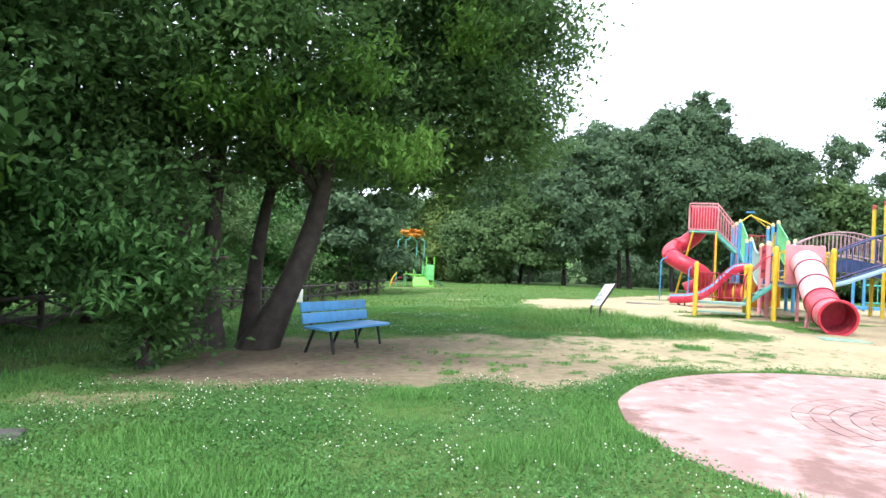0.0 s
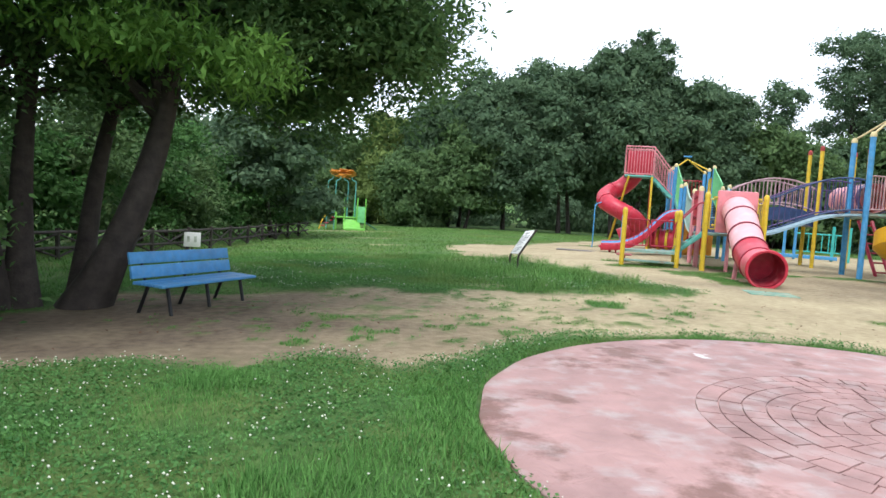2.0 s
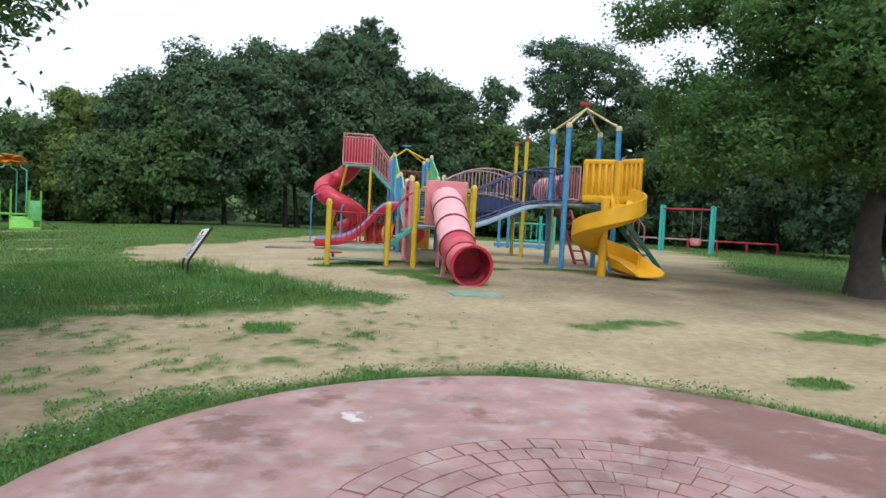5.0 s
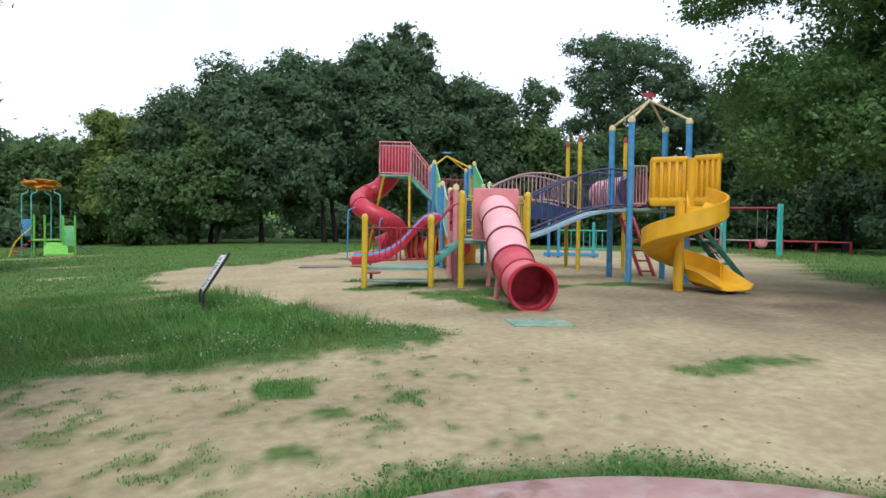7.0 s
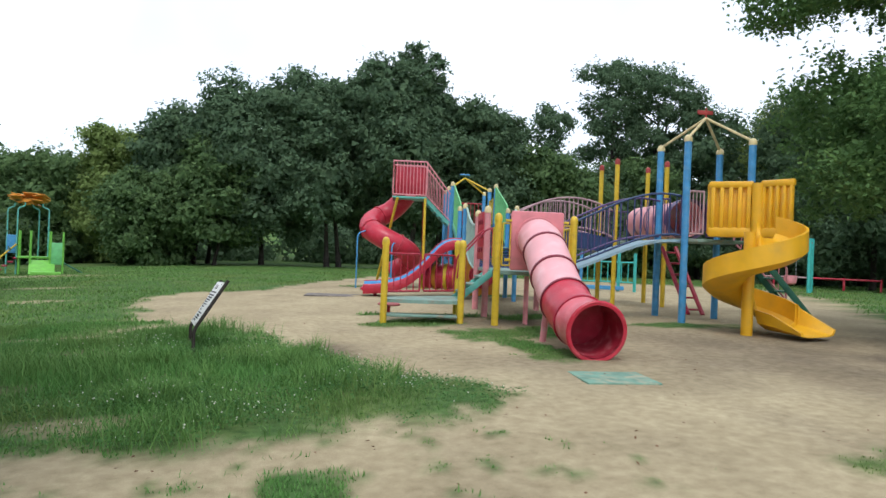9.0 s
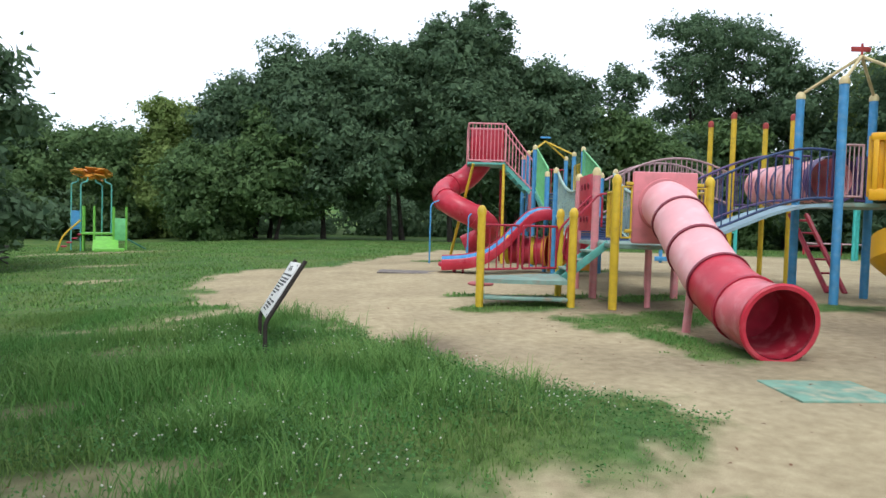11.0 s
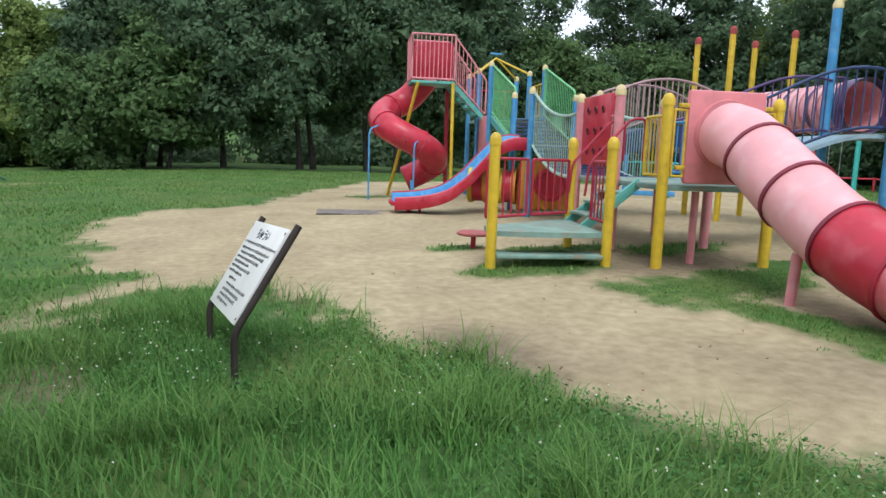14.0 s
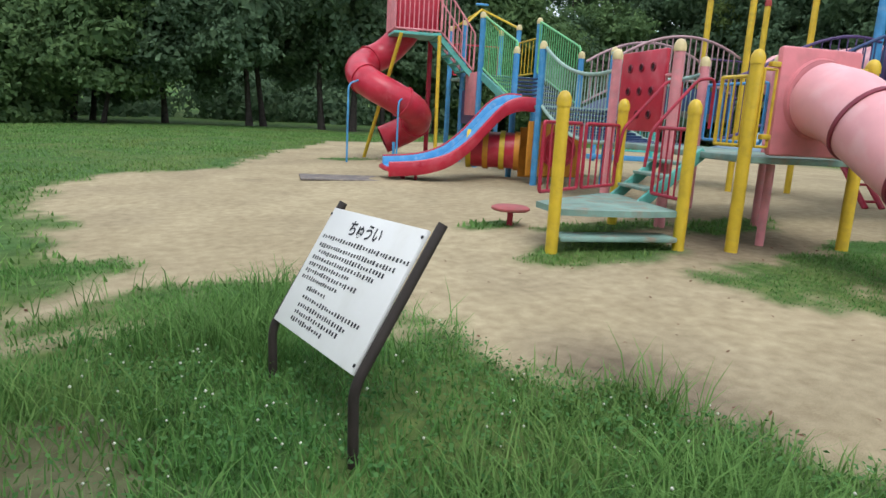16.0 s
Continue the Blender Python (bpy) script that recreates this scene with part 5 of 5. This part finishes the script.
# woods round the clearing
def wood_tree(x, y, h, w, seed, leaf, bare=.2, n=560, airy=False):
    """A tree of the woods: a dome of leafy boughs, or flat tufts on bare limbs when airy."""
    rs = np.random.RandomState(seed)
    g = float(land(x, y))
    t = thing("tree", "tall airy tree with leaf tufts on bare limbs" if airy else "tall dense dark green tree at the clearing's edge", "tree",
              Matrix.Translation((x, y, g)), "trees round the clearing")
    blobs = []
    count = 15 if airy else 26
    for k in range(count):
        a, f = k * 2.4 + rs.uniform(-.5, .5), bare + (.93 - bare) * (k + rs.uniform(0, 1)) / count
        dome = math.sqrt(max(.06, 1 - max(0, (f - .5) / .5) ** 2.2)) * (.75 + .25 * min(1, (f - bare) / .25))
        out = w * dome * rs.uniform(.45, .72)
        if airy:
            blobs.append((math.cos(a) * out, math.sin(a) * out, h * f, w * rs.uniform(.2, .34), h * rs.uniform(.028, .05)))
        else:
            blobs.append((math.cos(a) * out, math.sin(a) * out, h * f, w * rs.uniform(.26, .40), w * rs.uniform(.22, .33)))
    blobs.append((0, 0, h * .93, w * .25, h * (.04 if airy else .07)))
    for k in range(1 + seed % 2):
        lean = rs.uniform(-.6, .6, 2)
        foot = (k * .9, k * .5)
        bm = bmesh.new()
        pts = [Vector((foot[0] + lean[0] * q + .18 * math.sin(5 * q + seed), foot[1] + lean[1] * q, -.15 + h * .8 * q)) for q in np.linspace(0, 1, 10).tolist()]
        r = .009 * h + .05
        sweep(bm, pts, [r * (1.4 if q == 0 else 1.05 - .8 * q) for q in np.linspace(0, 1, 10).tolist()], 9)
        for m_ in range(3, 9):
            tips = sorted(blobs[:count], key=lambda b: abs(b[2] - pts[m_].z - h * .1))[:3 if airy else 1]
            limbs(bm, pts[m_], [b[:3] for b in tips], r * .38, rs)
        part("trunk", bm, BARK, t)
    v, f = tip_leaves(*crown_points(blobs, n, 40, .26, rs, .8), .17, rs)
    from_arrays("crown", v, f, leaf, t)
    if not airy:
        core = blobs + [(0, 0, h * (bare + .25), w * .6, h * .2), (0, 0, h * .62, w * .6, h * .22)]
        v, f = inner_sprays(core, rs, int(n * 14), .34)
        from_arrays("inner_foliage", v, f, leaf, t)
    return t


# x, y, height, half width, leaf kind, clear stem, leaf clumps
EDGE = [(-16, 58, 8, 4.5, 1, .1, 400), (-11, 60, 8.5, 4.5, 0, .1, 400), (-6.5, 59, 7.2, 4.5, 1, .05, 400), (-2.5, 58, 6.9, 4.5, 1, .05, 560), (1.0, 55.5, 8.6, 3.4, 2, .05, 560), (2.6, 50, 5.4, 3.0, 1, .05, 420), (6.4, 49, 7.0, 3.2, 1, .25, 460),
        (5.2, 52, 9.5, 4.2, 0, .2, 620), (9.0, 50, 11.1, 4.8, 0, .22, 700), (12.8, 48.5, 11.9, 4.8, 0, .26, 700), (16.5, 47.5, 12.9, 4.6, 0, .26, 700), (20, 47, 11.1, 4.6, 0, .27, 640),
        (23.5, 47.5, 11.0, 3.8, 0, .15, 600), (27.5, 46, 8.0, 4.4, 1, .05, 560), (31.5, 47, 7.4, 4.2, 0, .05, 560), (35.0, 46.5, 8.4, 4.6, 1, .05, 480), (40.5, 46, 12.6, 4.7, 0, .05, 560),
        (45.5, 43.5, 12.8, 4.8, 2, .05, 480), (42.5, 38, 12.0, 4.8, 0, .05, 560), (50, 40, 12, 4.8, 0, .05, 360), (41, 33, 12.5, 4.6, 0, .1, 480), (40, 26.5, 12.5, 4.8, 0, .1, 420), (38, 20, 13, 4.6, 1, .1, 300),
        (40, 13, 12, 4.8, 0, .1, 240), (40, 5, 12, 4.8, 0, .1, 200), (38, -4, 12, 4.8, 0, .1, 200)]
for i, (x, y, h, w, k, bare, n) in enumerate(EDGE):
    wood_tree(x, y, h, w * 1.04, 100 + i, (LEAF_FAR, LEAF_FAR_B, LEAF_LIME)[k], bare, n)
for i, (x, y, h, w, bare, n) in enumerate(((17.9, 46.5, 14.6, 2.3, .6, 170), (28.4, 48, 12.3, 2.3, .5, 170), (34.0, 48, 16.4, 3.8, .52, 330), (37.8, 47.5, 16.5, 4.0, .5, 350), (-3.8, 29.5, 6.9, 3.0, .2, 420))):
    wood_tree(x, y, h, w, 150 + i, LEAF_FAR, bare, n, True)


def woods_behind():
    """Deeper woods and undergrowth that close the clearing."""
    rs = np.random.RandomState(77)
    blobs = []
    for i in range(90):
        t = i / 89
        ang = radians(190 - 250 * t)
        x, y = 14 + 47 * math.cos(ang) + rs.normal() * 1.5, 14 + 49 * math.sin(ang) + rs.normal() * 1.5
        blobs.append((x, y, rs.uniform(.9, 2.0), 3.3, 1.9))
        blobs.append((x * 1.05, y * 1.05 + 1, rs.uniform(3.5, 7.0) * (.55 if -6 < x < 3 else 1), 3.6, 2 if -6 < x < 3 else 2.8))
    v, f = tip_leaves(*crown_points(blobs, 3600, 34, .3, rs, .85), .2, rs)
    ob = from_arrays("undergrowth", v, f, LEAF_FAR)
    v, f = inner_sprays(blobs, rs, 90000, .42, .95)
    from_arrays("inner_foliage", v, f, LEAF_FAR, ob)
    tagged(ob, "dark dense undergrowth and deeper woods round the clearing", "woods", kind="stuff")


woods_behind()


# ---- grass ----
def blades(px, py, height, width, rs, lean=.5):
    n = len(px)
    ang = rs.uniform(0, math.tau, n)
    dx, dy = np.cos(ang), np.sin(ang)
    ox, oy = -dy, dx
    z = land(px, py) - .01
    h = height * rs.uniform(.5, 1.3, n)
    w = width * rs.uniform(.6, 1.3, n)
    b = lean * h * rs.uniform(.2, 1.2, n)
    v = np.zeros((n, 5, 3))
    v[:, 0] = np.stack([px - ox * w, py - oy * w, z], -1)
    v[:, 1] = np.stack([px + ox * w, py + oy * w, z], -1)
    v[:, 2] = np.stack([px + ox * w * .7 + dx * b * .35, py + oy * w * .7 + dy * b * .35, z + h * .62], -1)
    v[:, 3] = np.stack([px - ox * w * .7 + dx * b * .35, py - oy * w * .7 + dy * b * .35, z + h * .62], -1)
    v[:, 4] = np.stack([px + dx * b, py + dy * b, z + h], -1)
    i = np.arange(n)[:, None] * 5
    f = np.concatenate([i + [[0, 1, 2]], i + [[0, 2, 3]], i + [[3, 2, 4]]]).astype(np.int32)
    return v.reshape(-1, 3), f


def short_blades(px, py, height, width, rs, lean=.8):
    n = len(px)
    ang = rs.uniform(0, math.tau, n)
    dx, dy = np.cos(ang), np.sin(ang)
    z = land(px, py) - .01
    h, w = height * rs.uniform(.5, 1.4, n), width * rs.uniform(.6, 1.4, n)
    b = lean * h * rs.uniform(.1, 1.2, n)
    v = np.zeros((n, 3, 3))
    v[:, 0] = np.stack([px + dy * w, py - dx * w, z], -1)
    v[:, 1] = np.stack([px - dy * w, py + dx * w, z], -1)
    v[:, 2] = np.stack([px + dx * b, py + dy * b, z + h], -1)
    return v.reshape(-1, 3), np.arange(3 * n, dtype=np.int32).reshape(n, 3)


def turf_points(n, x0, x1, y0, y1, rs, thin=None):
    px, py = rs.uniform(x0, x1, n), rs.uniform(y0, y1, n)
    keep = (bareness(px, py) < rs.uniform(.25, .75, n)) & (np.hypot(px - DISC[0], py - DISC[1]) > DISC[2] + .02)
    if thin is not None:
        keep &= rs.uniform(0, 1, n) < thin(px, py)
    return px[keep], py[keep]


def tall(px, py):
    """Long grass round the notice board, short lawn elsewhere."""
    return np.clip(1.25 - np.hypot((px - 4.0) / 2.2, (py - 15.6) / 3.2), 0, 1)


def clovery(px, py):
    """Where clover crowds out the grass."""
    near = np.clip(1.4 - np.hypot((px - .8) / 4.2, (py - 5.2) / 2.9), 0, 1)
    return np.clip(ripple(px, py, .9, 23) * 1.6 + .2 + .75 * near, 0.03, 1) * (1 - .55 * tall(px, py))


def grow():
    rs = np.random.RandomState(31)
    for n, x0, x1, y0, y1 in ((430000, -4.5, 4.5, 1.2, 9.5), (420000, -4.5, 13, 9.5, 20), (230000, 4.5, 13.5, 5, 9.5)):
        px, py = turf_points(n, x0, x1, y0, y1, rs, lambda x, y: np.clip(.85 + .5 * ripple(x, y, .9, 26), .3, 1) * (1 - .45 * clovery(x, y)))
        h = .048 + .05 * tall(px, py) + .035 * (ripple(px, py, .7, 21) > .3)
        edge = inside(px, py, SAND)
        h *= np.where(edge > .1, .45, .42 + .58 * np.clip(-edge / .9, 0, 1)) * (1 - .3 * clovery(px, py))
        v, f = short_blades(px, py, h, .0048 + .0015 * tall(px, py), rs, .9)
        tagged(from_arrays("grass", v, f, GRASS), "short green park lawn with longer tufts", "grass", kind="stuff")
    px, py = turf_points(120000, 1.2, 7.2, 11.8, 20, rs, lambda x, y: tall(x, y) * np.clip(.5 + ripple(x, y, .45, 28), .05, 1))
    v, f = blades(px, py, .10 + .12 * (ripple(px, py, .5, 27) > 0), .0042, rs, 1.2)
    tagged(from_arrays("long_grass", v, f, GRASSDRY), "long tufted grass round the notice board", "grass", kind="stuff")
    px, py = turf_points(95000, -8, 16, 18, 48, rs)
    v, f = short_blades(px, py, .06, .015, rs, 1.0)
    tagged(from_arrays("far_grass", v, f, GRASSDRY), "lawn that runs back to the woods", "grass", kind="stuff")
    px, py = turf_points(50000, -11, -4.5, 1, 18, rs, lambda x, y: np.clip(.6 + .6 * ripple(x, y, .9, 26), .1, 1))
    v, f = short_blades(px, py, .08, .009, rs, .9)
    tagged(from_arrays("grass", v, f, GRASS), "thin shaded grass under the trees", "grass", kind="stuff")
    px, py = turf_points(36000, 14, 46, 4, 42, rs)
    v, f = short_blades(px, py, .085, .02, rs, .8)
    tagged(from_arrays("far_grass", v, f, GRASSDRY), "lawn beyond the sand under the trees", "grass", kind="stuff")
    px, py = turf_points(380000, -3.8, 8.0, 1.2, 18, rs, lambda x, y: clovery(x, y) * (inside(x, y, SAND) < .1))
    c = np.stack([px, py, land(px, py) + rs.uniform(.02, .075, len(px)) * (1 + .6 * tall(px, py))], -1)
    v, f = leaves(c, .022, rs, 0, 1.0, 1.2)
    tagged(from_arrays("clover", v, f, CLOVER), "clover leaves mixed into the lawn", "clover", kind="stuff")
    px, py = turf_points(16000, -3.4, 7.5, 1.2, 17.5, rs, lambda x, y: clovery(x, y) * (inside(x, y, SAND) < .03) * np.clip(.5 + ripple(x, y, .35, 29), .1, 1))
    c = np.stack([px, py, land(px, py) + rs.uniform(.06, .11, len(px)) * (1 + .5 * tall(px, py))], -1)
    n, r = len(c), rs.uniform(.0042, .009, len(px))[:, None]
    o = np.array([(1, 0, 0), (-1, 0, 0), (0, 1, 0), (0, -1, 0), (0, 0, 1), (0, 0, -1)])
    v = (c[:, None, :] + r[:, None, :] * o[None]).reshape(-1, 3)
    tri_ = np.array([(0, 2, 4), (2, 1, 4), (1, 3, 4), (3, 0, 4), (2, 0, 5), (1, 2, 5), (3, 1, 5), (0, 3, 5)])
    f = (np.arange(n)[:, None, None] * 6 + tri_[None]).reshape(-1, 3)
    tagged(from_arrays("clover_flowers", v, f, FLOWER), "small white clover flowers in the lawn", "flowers", kind="stuff")
    # loose leaves and twigs on the sand
    px, py = rs.uniform(-3, 10, 600), rs.uniform(6, 19, 600)
    k = bareness(px, py) > .6
    c = np.stack([px[k], py[k], land(px[k], py[k]) + .008], -1)
    v, f = leaves(c, .026, rs, 0, 1.4, 3.0)
    tagged(from_arrays("fallen_leaves", v, f, LEAF_REDDISH), "dry fallen leaves scattered on the sand", "leaves", kind="stuff")


grow()
